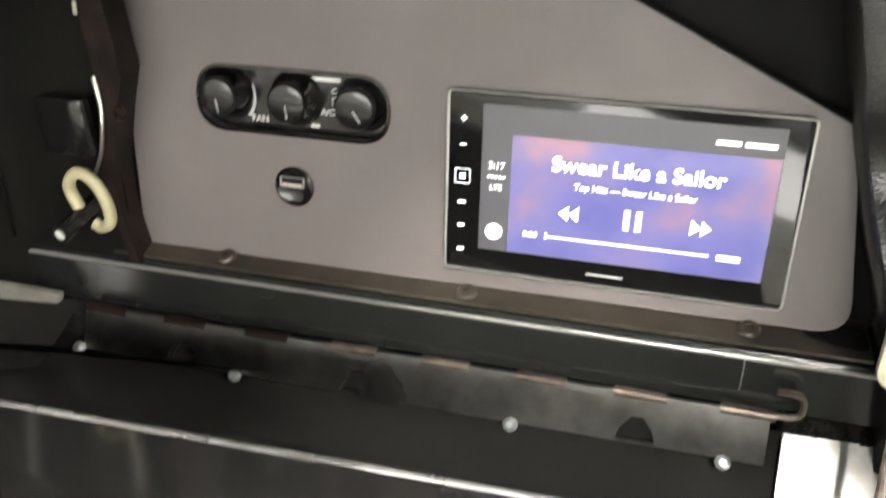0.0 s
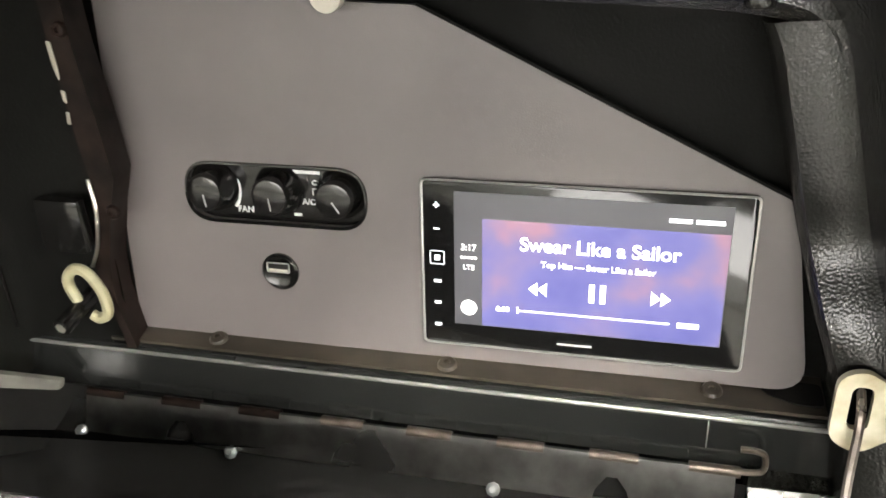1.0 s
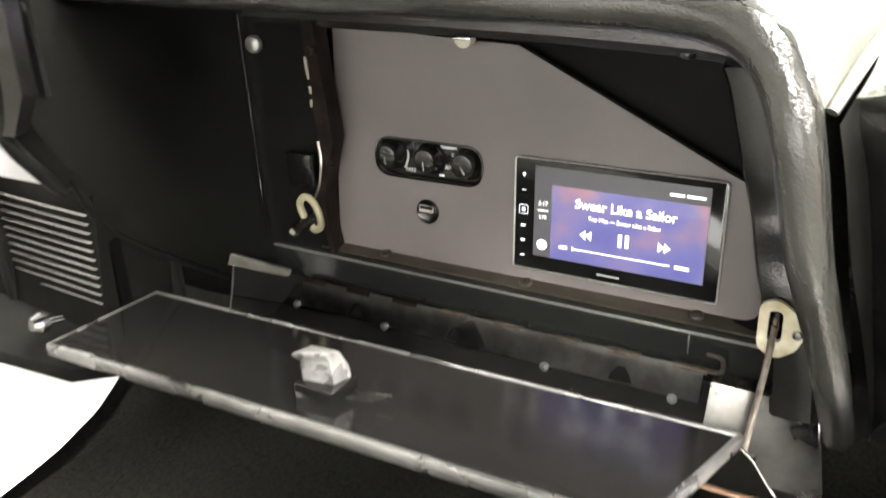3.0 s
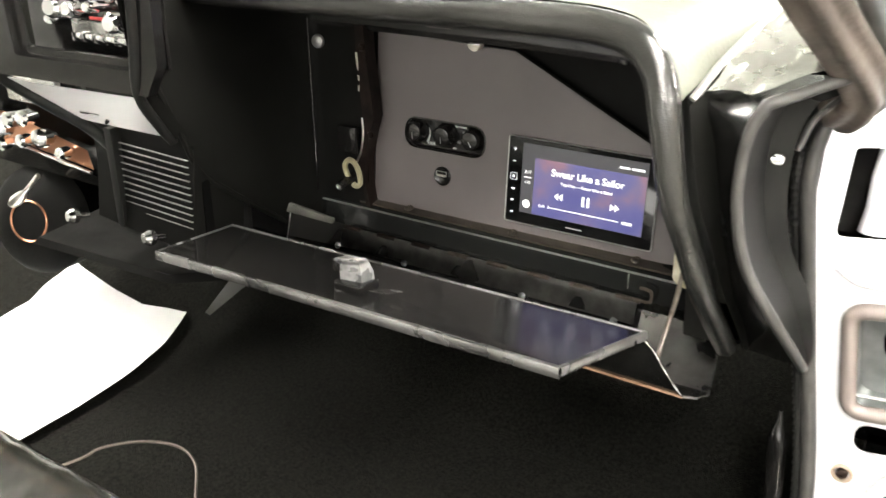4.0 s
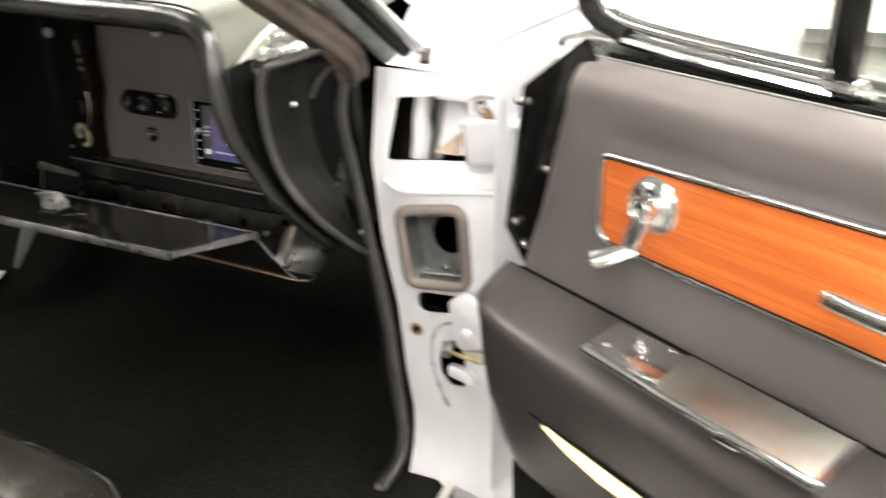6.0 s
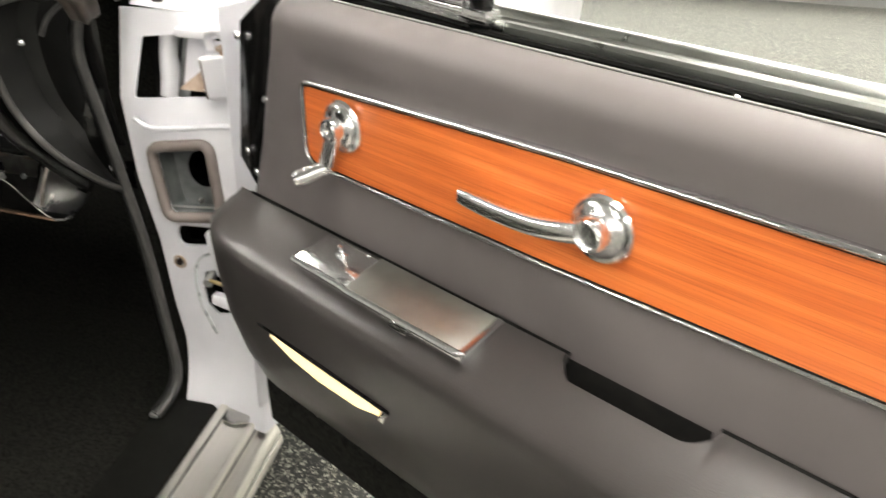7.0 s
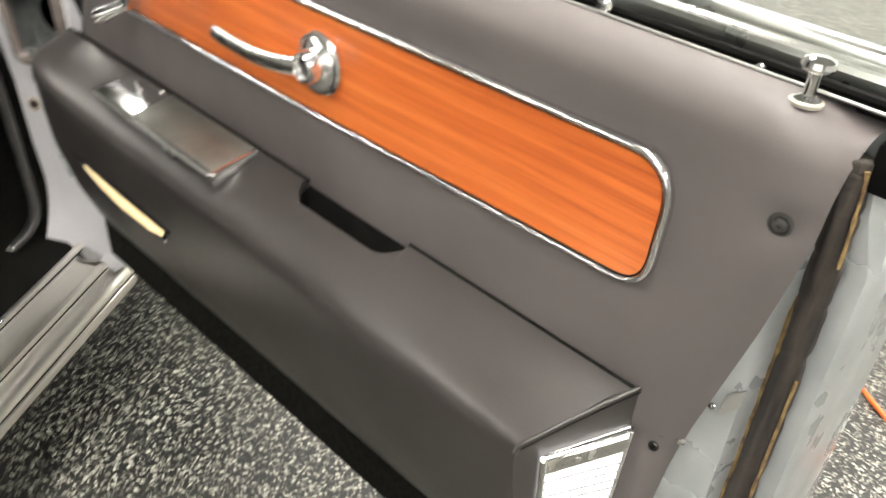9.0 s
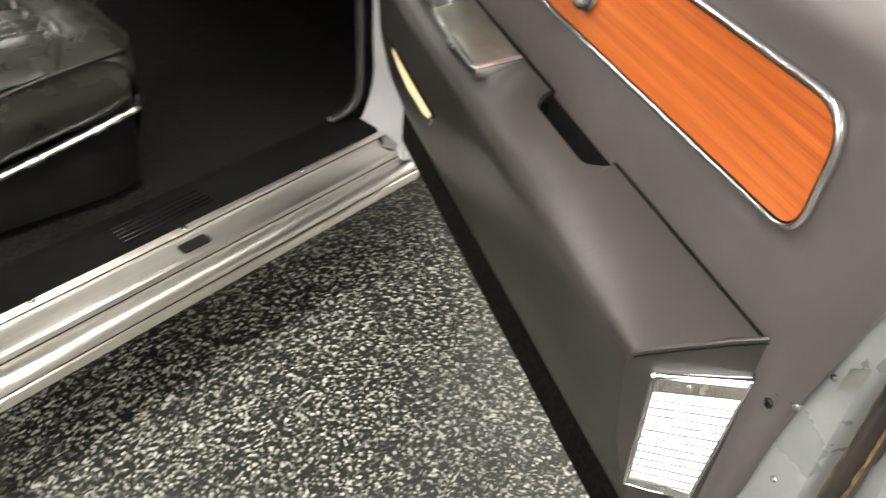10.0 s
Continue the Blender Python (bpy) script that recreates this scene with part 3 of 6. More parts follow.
part("barrel_seam", box((0.487, -0.0635, 0.765), (0.0016, 0.002, 0.05), 0, pose(0, 0, 0, 0, -6, 0)), RUBBER_BROWN, hinge)
part("pin_cup", spun([(0.016, 0), (0.0165, 0.004), (0.013, 0.005), (0.011, 0.001)], pose(0.512, -0.04, 0.8), 18), PRIMER, hinge, "tan pin cup")
part("pin_bracket", tube(curve([(0.488, -0.045, 0.80), (0.49, -0.05, 0.818), (0.51, -0.055, 0.826), (0.535, -0.056, 0.822), (0.548, -0.055, 0.805)], 4), 0.005, 8), SILVER, hinge, "bent bracket over the pin")
part("arm", box((0.458, -0.018, 0.813), (0.056, 0.03, 0.012), 0.003), SILVER, hinge)
part("arm", tube(curve([(0.49, -0.02, 0.82), (0.515, -0.05, 0.818), (0.545, -0.075, 0.806), (0.57, -0.08, 0.80)], 4), 0.007, 8), SILVER, hinge)
part("flange", box((0.534, -0.062, 0.655), (0.014, 0.010, 0.175), 0.004), SILVER, hinge)
part("flange", box((0.556, -0.058, 0.655), (0.018, 0.012, 0.175), 0.004), SILVER, hinge)
part("pin", spun([(0.016, 0), (0.016, 0.012), (0.012, 0.02), (0.006, 0.022)], pose(0.52, -0.045, 0.788), 14), COPPER_DULL, hinge, "rusty pin")
low = thing("check_strap", (0.47, -0.07, 0.43), "pale metal door check strap in the pillar opening", "door check")
part("lever", slab(rounded([(0.471, 0.526), (0.468, 0.552), (0.49, 0.567), (0.519, 0.553), (0.545, 0.549), (0.548, 0.50), (0.482, 0.483)], 0.008), lambda a, b, c: (a, -0.066 - c, b), 0.012, 0.003), SILVER, low)
part("rivet", spun([(0.009, 0), (0.009, 0.002), (0.006, 0.004)], toward((0.497, -0.078, 0.51), (0, -1, 0)), 14), SILVER, low)
part("arm", slab([(0.484, 0.479), (0.545, 0.488), (0.545, 0.474), (0.508, 0.463), (0.49, 0.47)], lambda a, b, c: (a, -0.058 - c, b), 0.014, 0.002), WHITE_WORN, low, "pale yellowed strap arm")
part("tongue", slab(rounded([(0.462, 0.436), (0.5, 0.428), (0.505, 0.438), (0.49, 0.45), (0.465, 0.452)], 0.005, 3), lambda a, b, c: (a, -0.062 - c, b), 0.012, 0.003), SILVER, low, "pale tongue of the check")
part("link_rod", tube([(0.466, -0.074, 0.4755), (0.484, -0.0745, 0.4735), (0.51, -0.075, 0.472)], 0.003, 10), BRASS, low, "yellowed link rod")
part("stop", tube([(0.458, -0.05, 0.475), (0.462, -0.075, 0.47)], 0.007, 12), SATIN, low)

# rubber seal round the door opening
path = curve([(0.352, -0.105, 0.86), (0.343, -0.112, 0.80), (0.352, -0.105, 0.72), (0.366, -0.095, 0.614), (0.38, -0.09, 0.52), (0.392, -0.088, 0.40), (0.402, -0.092, 0.32), (0.401, -0.112, 0.286), (0.396, -0.147, 0.272)], 6)
weatherstrip = thing("door_seal", (0.39, -0.1, 0.27), "worn dark rubber seal round the door opening", "weatherstrip")
part("bulb", tube(path, 0.0068, 10), RUBBER, weatherstrip, "hollow rubber bulb")
fine = [mixed(p, q, k / 6) for p, q in zip(path, path[1:]) for k in range(6)]
part("ribbed_lip", tube([p + Vector((-0.0105, 0.004, 0)) for p in fine], [0.0042 + 0.0009 * (k % 3 == 0) for k in range(len(fine))], 8), DARK_CAST, weatherstrip, "ribbed inner lip")
part("end_clip", box((0.392, -0.146, 0.272), (0.012, 0.01, 0.006), 0.0015), SATIN, weatherstrip, "small bright end clip")
climb = curve([(0.352, -0.10, 0.845), (0.372, -0.128, 0.868), (0.372, -0.15, 0.89), (0.345, -0.235, 0.955), (0.315, -0.33, 1.03), (0.27, -0.45, 1.13)], 6)
girth = [0.013, 0.016, 0.018, 0.0185] + [0.0185] * 27
weather = thing("pillar_seal", climb[0], "cracked brown rubber seal up the windscreen pillar", "weatherstrip")
rows, side = [], Vector((1, 0, 0))
for k, (p, g) in enumerate(zip(climb, girth)):
    way = (climb[min(k + 1, len(climb) - 1)] - climb[max(k - 1, 0)]).normalized()
    side = (side - way * side.dot(way)).normalized()
    up = way.cross(side)
    rows.append([p + g * (1 + 0.13 * math.cos(6 * a) + 0.05 * noise.noise(Vector((k * 0.4, a * 2, 0)))) * (math.cos(a) * side + math.sin(a) * up) for a in (2 * math.pi * q / 42 for q in range(42))])
part("body", grid(rows, True, True), PILLAR_RUBBER, weather, "grooved brown rubber", 60)
part("rusty_edge", box((0.352, -0.112, 0.848), (0.02, 0.012, 0.006), 0.002), COPPER_DULL, weather, "rust at the seal foot")
screen_pillar = thing("windscreen_pillar", (0.40, -0.10, 0.86), "windscreen pillar with black gasket and chrome moulding behind a rubber seal", "car pillar")
RISE = [(0.385, -0.105, 0.872), (0.372, -0.17, 0.925), (0.345, -0.28, 1.02), (0.29, -0.45, 1.165)]
part("post", tube([(x + 0.012, y + 0.02, z) for x, y, z in RISE], 0.014, 10), TIN, screen_pillar, "dull grey painted post")
part("gasket", tube([(x + 0.03, y + 0.03, z + 0.002) for x, y, z in RISE], 0.009, 10), BLACK_GLOSS, screen_pillar, "black gasket")
part("moulding", tube([(x + 0.046, y + 0.036, z + 0.004) for x, y, z in RISE], 0.008, 10), CHROME, screen_pillar, "chrome windscreen moulding")
part("moulding_end", box((0.437, -0.066, 0.868), (0.014, 0.022, 0.008), 0.003, pose(0, 0, 0, 35, 0, 20)), OLD_RUBBER, screen_pillar, "cracked gasket end")
# outside panels ahead of the door
fender = thing("fender", (0.6, 0.5, 0.3), "silver front fender outside the door opening", "car fender")
part("panel", grid([[(0.40, 0.01, 0.832), (0.5, 0.0, 0.832), (0.59, 0.01, 0.825), (0.645, 0.03, 0.77), (0.655, 0.04, 0.6), (0.64, 0.04, 0.3)], [(0.40, 0.12, 0.85), (0.5, 0.12, 0.85), (0.6, 0.12, 0.84), (0.655, 0.13, 0.77), (0.66, 0.13, 0.6), (0.645, 0.13, 0.3)], [(0.42, 0.5, 0.87), (0.52, 0.5, 0.865), (0.62, 0.5, 0.845), (0.68, 0.5, 0.77), (0.69, 0.5, 0.6), (0.67, 0.5, 0.3)], [(0.35, 1.8, 0.83), (0.5, 1.8, 0.83), (0.6, 1.8, 0.81), (0.66, 1.8, 0.74), (0.67, 1.8, 0.6), (0.65, 1.8, 0.3)]]), SILVER, fender)
part("moulding", tube([(0.612, 0.06, 0.838), (0.625, 0.3, 0.849), (0.632, 0.5, 0.851), (0.62, 1.0, 0.838), (0.612, 1.7, 0.815)], 0.006, 8), CHROME, fender, "chrome crest moulding")
bonnet = thing("bonnet", (0.0, 0.8, 0.85), "silver cowl and bonnet beyond the dashboard", "car bonnet")
part("cowl", grid([[(-1.4, 0.34, 0.9), (-0.4, 0.36, 0.91), (0.1, 0.34, 0.905), (0.3, 0.14, 0.89), (0.335, 0.008, 0.834), (0.38, 0.004, 0.833), (0.44, 0.004, 0.833)], [(-1.4, 0.5, 0.905), (-0.4, 0.52, 0.92), (0.1, 0.5, 0.915), (0.32, 0.3, 0.9), (0.38, 0.14, 0.87), (0.41, 0.12, 0.862), (0.45, 0.12, 0.856)], [(-1.4, 0.8, 0.9), (-0.4, 0.82, 0.92), (0.1, 0.8, 0.91), (0.34, 0.62, 0.9), (0.42, 0.5, 0.885), (0.45, 0.5, 0.88), (0.48, 0.5, 0.872)]]), SILVER, bonnet)
part("panel", grid([[(-1.4, 0.805, 0.903), (-0.4, 0.825, 0.923), (0.1, 0.805, 0.913), (0.34, 0.63, 0.903), (0.5, 0.5, 0.878)], [(-1.4, 1.8, 0.86), (-0.4, 1.8, 0.88), (0.1, 1.8, 0.87), (0.3, 1.8, 0.85), (0.55, 1.8, 0.838)]]), SILVER, bonnet)

# unseen roof added above and behind the view to shade the cabin
solo("cabin_shade_roof", grid([[(x, y, z) for x, z in ((-1.12, 1.2), (-1.0, 1.27), (-0.4, 1.31), (0.15, 1.27), (0.27, 1.2))] for y in (-0.5, -1.2, -2.2)]), BLACK_SOFT, "unseen dark roof added to shade the cabin", "car roof", kind="structure")

# ---- dashboard ----
dash = thing("dashboard", (0, 0, 0.6), "black padded dashboard with a rolled grained hood", "dashboard")
BEAD = [(-0.36, -0.2, 0.916), (-0.2, -0.202, 0.917), (0.0, -0.203, 0.917), (0.14, -0.204, 0.917), (0.195, -0.206, 0.914), (0.225, -0.211, 0.906), (0.245, -0.219, 0.887), (0.257, -0.229, 0.855), (0.268, -0.228, 0.80), (0.2765, -0.208, 0.755), (0.284, -0.18, 0.705), (0.287, -0.14, 0.66), (0.289, -0.085, 0.605)]
INNER = [(-0.36, -0.045, 0.878), (-0.2, -0.04, 0.878), (0.0, -0.037, 0.876), (0.12, -0.036, 0.872), (0.167, -0.036, 0.869), (0.194, -0.036, 0.862), (0.208, -0.036, 0.842), (0.217, -0.037, 0.81), (0.226, -0.037, 0.775), (0.235, -0.036, 0.742), (0.246, -0.053, 0.705), (0.262, -0.06, 0.655), (0.268, -0.063, 0.595)]
bead, inner = curve(BEAD, 6), curve(INNER, 6)
part("rolled_edge", tube(bead, [0.0145] * 30 + [0.0145 - 0.0035 * min(1.0, k / 24) for k in range(43)], 14, True), BLACK_GRAIN, dash, "grained rolled edge of the hood")
part("hood_lining", grid([[mixed(Vector(a), Vector(c), t) + Vector((0, 0, 0.004 * math.sin(3.14 * t))) for t in (0.0, 0.25, 0.5, 0.75, 1.0)] for a, c in zip(bead, inner)]), BLACK_GRAIN, dash, "black grained lining under the hood")
OUTER = [(-0.36, 0.3, 0.94), (-0.2, 0.33, 0.945), (0.0, 0.34, 0.945), (0.14, 0.33, 0.94), (0.195, 0.3, 0.938), (0.25, 0.2, 0.935), (0.28, 0.1, 0.93), (0.30, 0.0, 0.915), (0.306, -0.04, 0.86), (0.306, -0.05, 0.80), (0.306, -0.05, 0.72), (0.306, -0.04, 0.66), (0.306, -0.02, 0.605)]
outer = curve(OUTER, 6)
part("top_pad", grid([[mixed(Vector(a), Vector(c), t) + Vector((0, 0, 0.0135 - 0.006 * t + 0.012 * math.sin(3.14 * t))) for t in (0.02, 0.2, 0.4, 0.7, 1.0)] for a, c in zip(bead[:44], outer[:44])]), PAD_TOP, dash, "greenish grey top of the dash pad, lightened for its sheen")
part("side_pad", grid([[mixed(Vector(a), Vector(c), t) + Vector((0.0135 * (1 - t) + 0.006, 0, 0)) for t in (0.0, 0.25, 0.5, 1.0)] for a, c in zip(bead[40:], outer[40:])]), BLACK_SOFT, dash)
# frame round the glove box opening
part("right_frame", grid([[Vector(c) + Vector((0.004, 0, 0)), (c[0] - 0.012, c[1] - 0.003, c[2]), (c[0] - 0.027, c[1] + 0.001, c[2] - 0.002), (c[0] - 0.03, c[1] + 0.006, c[2] - 0.003), (c[0] - 0.031, 0.03, c[2] - 0.004)] for c in (tuple(v) for v in inner[34:])]), BLACK_GRAIN, dash, "grained pad beside the glove box")
part("top_frame", grid([[Vector(c) + Vector((0, 0.0, 0)), (c[0], c[1] - 0.002, c[2] - 0.01), (c[0], c[1] + 0.006, c[2] - 0.018), (c[0], 0.03, c[2] - 0.02)] for c in (tuple(v) for v in inner[:36])]), BLACK_GRAIN, dash)
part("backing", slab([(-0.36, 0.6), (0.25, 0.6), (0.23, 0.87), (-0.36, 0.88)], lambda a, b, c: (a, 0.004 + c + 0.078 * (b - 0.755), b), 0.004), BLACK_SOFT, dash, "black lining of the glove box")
part("lower_rail", grid([[(x, y, z) for y, z in ((0.0, 0.645), (-0.034, 0.642), (-0.039, 0.640), (-0.0415, 0.636), (-0.0435, 0.618), (-0.045, 0.610), (-0.03, 0.598))] for x in (-0.36, -0.2, 0.0, 0.12, 0.21, 0.236)]), RAIL_LIT, dash, "glossy black steel rail under the opening", 14)
# thin satin tube draws the highlight along the rail's edge
part("rail_highlight", tube([(-0.33, -0.0415, 0.6375), (0.232, -0.0415, 0.6375)], 0.0013, 6), SATIN, dash, "bright line put in for the rail edge highlight")
part("rail_joint", box((0.17, -0.0425, 0.626), (0.0005, 0.0034, 0.02), 0, pose(0, 0, 0, 6)), SATIN, dash, "thin bright joint in the rail")
# thin black patch on the shelf stands in for the dark of a cut-out
part("shelf_cutout", slab(rounded([(0.192, -0.012), (0.2, -0.025), (0.213, -0.031), (0.229, -0.032), (0.229, -0.012)], 0.004, 3), lambda a, b, c: (a, b, 0.6457 + 0.07 * (b + 0.0195) + c), 0.0006), BLACK_FLAT, dash, "black patch for the shaded curved cut-out in the shelf")
weave = [mixed(Vector((0.192, -0.0465, 0.6055)), Vector((0.266, -0.036, 0.597)), k / 60) for k in range(61)]
part("carpet_edge", tube(weave, [0.0058 + 0.0016 * noise.noise(Vector((k * 0.9, 3.1, 0))) for k in range(61)], 12), CARPET, dash, "ragged carpet edge under the rail")
part("shelf", box((0.015, -0.0195, 0.6445), (0.43, 0.037, 0.002), 0, pose(0, 0, 0, 4)), DUSTY, dash, "dusty black shelf behind the rail")
for x, y in ((-0.128, -0.029), (0.021, -0.03), (0.171, -0.027)):
    screw("screw", (x, y, 0.6445), (0, -0.25, 1), 0.006, DUSTY, "dusty cross-head screw", parent=dash)

# left wall of the opening, with its worn brown bracket
wall = [[(-0.295, y, z), (-0.2855, mixed(y, -0.06, 0.35), z), (-0.2747, mixed(y, -0.06, 0.75), z), (-0.266, -0.046, z), (-0.25, -0.038, z), (-0.185, -0.036, z)] for y, z in ((-0.078, 0.609), (-0.15, 0.663), (-0.207, 0.712), (-0.23, 0.765), (-0.245, 0.80), (-0.257, 0.835), (-0.25, 0.87), (-0.24, 0.91))]
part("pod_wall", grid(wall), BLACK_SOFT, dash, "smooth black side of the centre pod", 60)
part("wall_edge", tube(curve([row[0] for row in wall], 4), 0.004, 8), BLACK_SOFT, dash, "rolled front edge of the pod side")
part("wall_seam", tube([(-0.262, -0.047, 0.65), (-0.262, -0.047, 0.87)], 0.0012, 6), BLACK_GLOSS, dash)
part("bracket", grid([[(x0, -0.034, z), (x0 + 0.0015, -0.045, z), (x1, -0.044, z), (x1 - 0.004, -0.02, z)] for x0, x1, z in ((-0.192, -0.178, 0.868), (-0.191, -0.176, 0.83), (-0.188, -0.171, 0.79), (-0.185, -0.168, 0.757), (-0.184, -0.175, 0.735), (-0.195, -0.184, 0.70), (-0.191, -0.185, 0.675), (-0.185, -0.178, 0.642))]), BROWN_METAL, dash, "worn brown metal bracket")
part("bracket_edge", tube(curve([(-0.1835, -0.0465, 0.757), (-0.1825, -0.0465, 0.738), (-0.187, -0.0465, 0.715), (-0.194, -0.0465, 0.70)], 5), 0.0012, 6), WORN_STEEL, dash, "bare bright edge")
for chip in ([(-0.1900, 0.836), (-0.1872, 0.835), (-0.1862, 0.822), (-0.1868, 0.813), (-0.1892, 0.822)], [(-0.1878, 0.809), (-0.1852, 0.808), (-0.1856, 0.801), (-0.1874, 0.803)], [(-0.1875, 0.797), (-0.1858, 0.796), (-0.1862, 0.789), (-0.1882, 0.79)]):
    part("chipped_paint", slab(rounded(chip, 0.0006, 2), lambda a, b, c: (a, -0.0455 - c, b), 0.0006), WHITE_WORN, dash, "chipped pale paint")
part("step", box((-0.205, -0.048, 0.728), (0.03, 0.010, 0.034), 0.003), BLACK_GLOSS, dash)
for z in (0.842, 0.737):
    screw("screw", (-0.18 + (0.008 if z < 0.8 else 0), -0.045, z), (0, -1, 0), 0.0045, BROWN_METAL, "dull screw", parent=dash)
screw("chrome_stud", (-0.250, -0.042, 0.843), (0.2, -1, 0), 0.0085, SATIN, "chrome stud on the black wall", parent=dash, recess=False)
part("striker", box((-0.03, -0.105, 0.887), (0.028, 0.012, 0.006), 0.002, pose(0, 0, 0, -15)), CHROME, dash, "bright catch under the hood")
part("clip", slab([(-0.035 + 0.0085 * math.cos(q), 0.857 - 0.0085 * math.sin(q)) for q in [math.pi * k / 10 for k in range(11)]], lambda a, b, c: (a, -0.022 - c, b), 0.008, 0.001), WHITE_WORN, dash, "small worn metal clip")
part("clip_edge", box((-0.035, -0.031, 0.857), (0.017, 0.003, 0.002), 0.0005), CHROME, dash)
part("catch_striker", box((-0.024, -0.106, 0.8915), (0.017, 0.009, 0.013), 0.0015), CHROME, dash, "bright striker under the hood")
screw("screw", (0.165, -0.09, 0.868), (0, -0.2, -1), 0.006, BLACK_GRAIN, "black screw under the hood", parent=dash)

# dash end beside the pillar
end = thing("dash_end_cap", (0.32, -0.15, 0.6), "black end cap of the dash with a raised grey lip", "dash trim")
LIP = [(0.327, -0.224, 0.8755), (0.318, -0.225, 0.855), (0.314, -0.222, 0.825), (0.315, -0.218, 0.79), (0.325, -0.21, 0.745), (0.35, -0.192, 0.695), (0.364, -0.14, 0.64), (0.362, -0.089, 0.605)]
lip = [Vector((0.368, -0.17, 0.8895)), Vector((0.355, -0.187, 0.885)), Vector((0.341, -0.205, 0.880)), Vector((0.331, -0.218, 0.8768))] + curve(LIP, 5)
part("lip", tube(lip, 0.0046, 10), RUBBER, end, "grey rubber lip")
side = curve([(0.30, -0.15, 0.885), (0.285, -0.18, 0.876), (0.274, -0.2, 0.866), (0.276, -0.19, 0.84), (0.28, -0.18, 0.80), (0.287, -0.165, 0.745), (0.293, -0.14, 0.69), (0.296, -0.1, 0.645), (0.3, -0.07, 0.6)], 5)
side = [side[round(k * (len(side) - 1) / (len(lip) - 1))] for k in range(len(lip))]
part("face", grid([[mixed(Vector(a), Vector(c), t) for t in (0, 0.3, 0.7, 1)] for a, c in zip(side, lip)]), END_VINYL, end)
part("recess", grid([[a, a + Vector((0.008, 0.045, 0)) * f, a + Vector((0.024, 0.055, -0.006)) * f] for a, f in ((v, max(0.05, min(1.0, (v.z - 0.6) / 0.12))) for v in lip)]), DARK_CAST, end)
part("flap", tube(curve([(0.368, -0.125, 0.872), (0.358, -0.14, 0.865), (0.346, -0.155, 0.85), (0.34, -0.165, 0.83)], 5), 0.0055, 8, flat=0.5), RUBBER, end, "grey folded strip")
part("pocket_plate", grid([[(0.33, -0.085, 0.86), (0.346, -0.075, 0.86)], [(0.325, -0.08, 0.74), (0.344, -0.07, 0.74)], [(0.34, -0.07, 0.66), (0.354, -0.065, 0.66)]]), BLACK_GLOSS, end)
screw("screw", (0.332, -0.19, 0.828), (0.2, -1, 0.2), 0.005, CHROME, "bright screw", parent=end, recess=False)
for p in ((0.352, -0.115, 0.642), (0.36, -0.112, 0.645)):
    screw("screw", p, (0, -1, 0.2), 0.0035, CHROME, "bright screw", parent=end, recess=False)
part("bright_plate", box((0.329, -0.092, 0.707), (0.024, 0.003, 0.055), 0.002, pose(0, 0, 0, 0, 6, 0)), FOIL, end, "pale metal seen in the gap")
part("trim_edge", tube(curve([(0.266, -0.198, 0.866), (0.28, -0.17, 0.895), (0.3, -0.12, 0.925), (0.315, -0.05, 0.945)], 5), 0.0035, 8), SATIN, end, "pale worn metal edge")
SHEET = [curve(row, 6) for row in ([(0.276, -0.2, 0.874), (0.30, -0.205, 0.88), (0.325, -0.21, 0.884), (0.37, -0.165, 0.903)], [(0.29, -0.14, 0.914), (0.315, -0.13, 0.919), (0.35, -0.12, 0.919), (0.38, -0.11, 0.922)], [(0.315, -0.04, 0.948), (0.34, -0.04, 0.948), (0.37, -0.04, 0.943), (0.40, -0.04, 0.93)])]
rows = []
for k in range(21):
    a, c, t = (SHEET[0], SHEET[1], k / 10) if k <= 10 else (SHEET[1], SHEET[2], k / 10 - 1)
    rows.append([mixed(p, q, t) + Vector((0, 0, 0.0045 * noise.noise(mixed(p, q, t) * 38) + 0.002 * noise.noise(mixed(p, q, t) * 95))) for p, q in zip(a, c)])
part("corner_sheet", grid(rows), FOIL, end, "crinkled bare metal at the windscreen corner", 60)

# ---- grey insert with its controls ----
ACROSS, UP, NORMAL = Vector((1, 0.006, 0)), Vector((0, 0.078, 0.997)), Vector((0, -0.997, 0.078))


def U(a, b, h):
    """On the insert: a to the right, b upwards and h proud of it, from the upper left corner of the radio."""
    return Vector((0.0067, -0.0135, 0.7573)) + ACROSS * a + UP * b + NORMAL * h


def on_panel(a, b, h):
    return Matrix.Translation(U(a, b, h)) @ Matrix((ACROSS, UP, NORMAL)).transposed().to_4x4()


outline = rounded([(-0.193, -0.113), (0.214, -0.111), (0.201, -0.03), (0.193, -0.002), (-0.002, 0.092), (-0.191, 0.1)], [0.004, 0.016, 0.004, 0.002, 0.002, 0.002])
insert = thing("glove_box_insert", U(0, -0.11, 0), "grey vinyl covered panel filling the glove box", "dash panel")
part("face", holed(outline, [rounded([(-0.147, -0.0345), (-0.034, -0.0345), (-0.034, 0.0015), (-0.147, 0.0015)], 0.0175, 8)], lambda a, b, c: U(a, b, c - 0.006), 0.006), GREY, insert)
part("sloping_edge", tube([U(a, b, -0.003) for a, b in ((0.193, -0.002), (0.0955, 0.045), (-0.002, 0.092))], 0.0022, 8), BLACK_SOFT, insert, "black sloping edge")

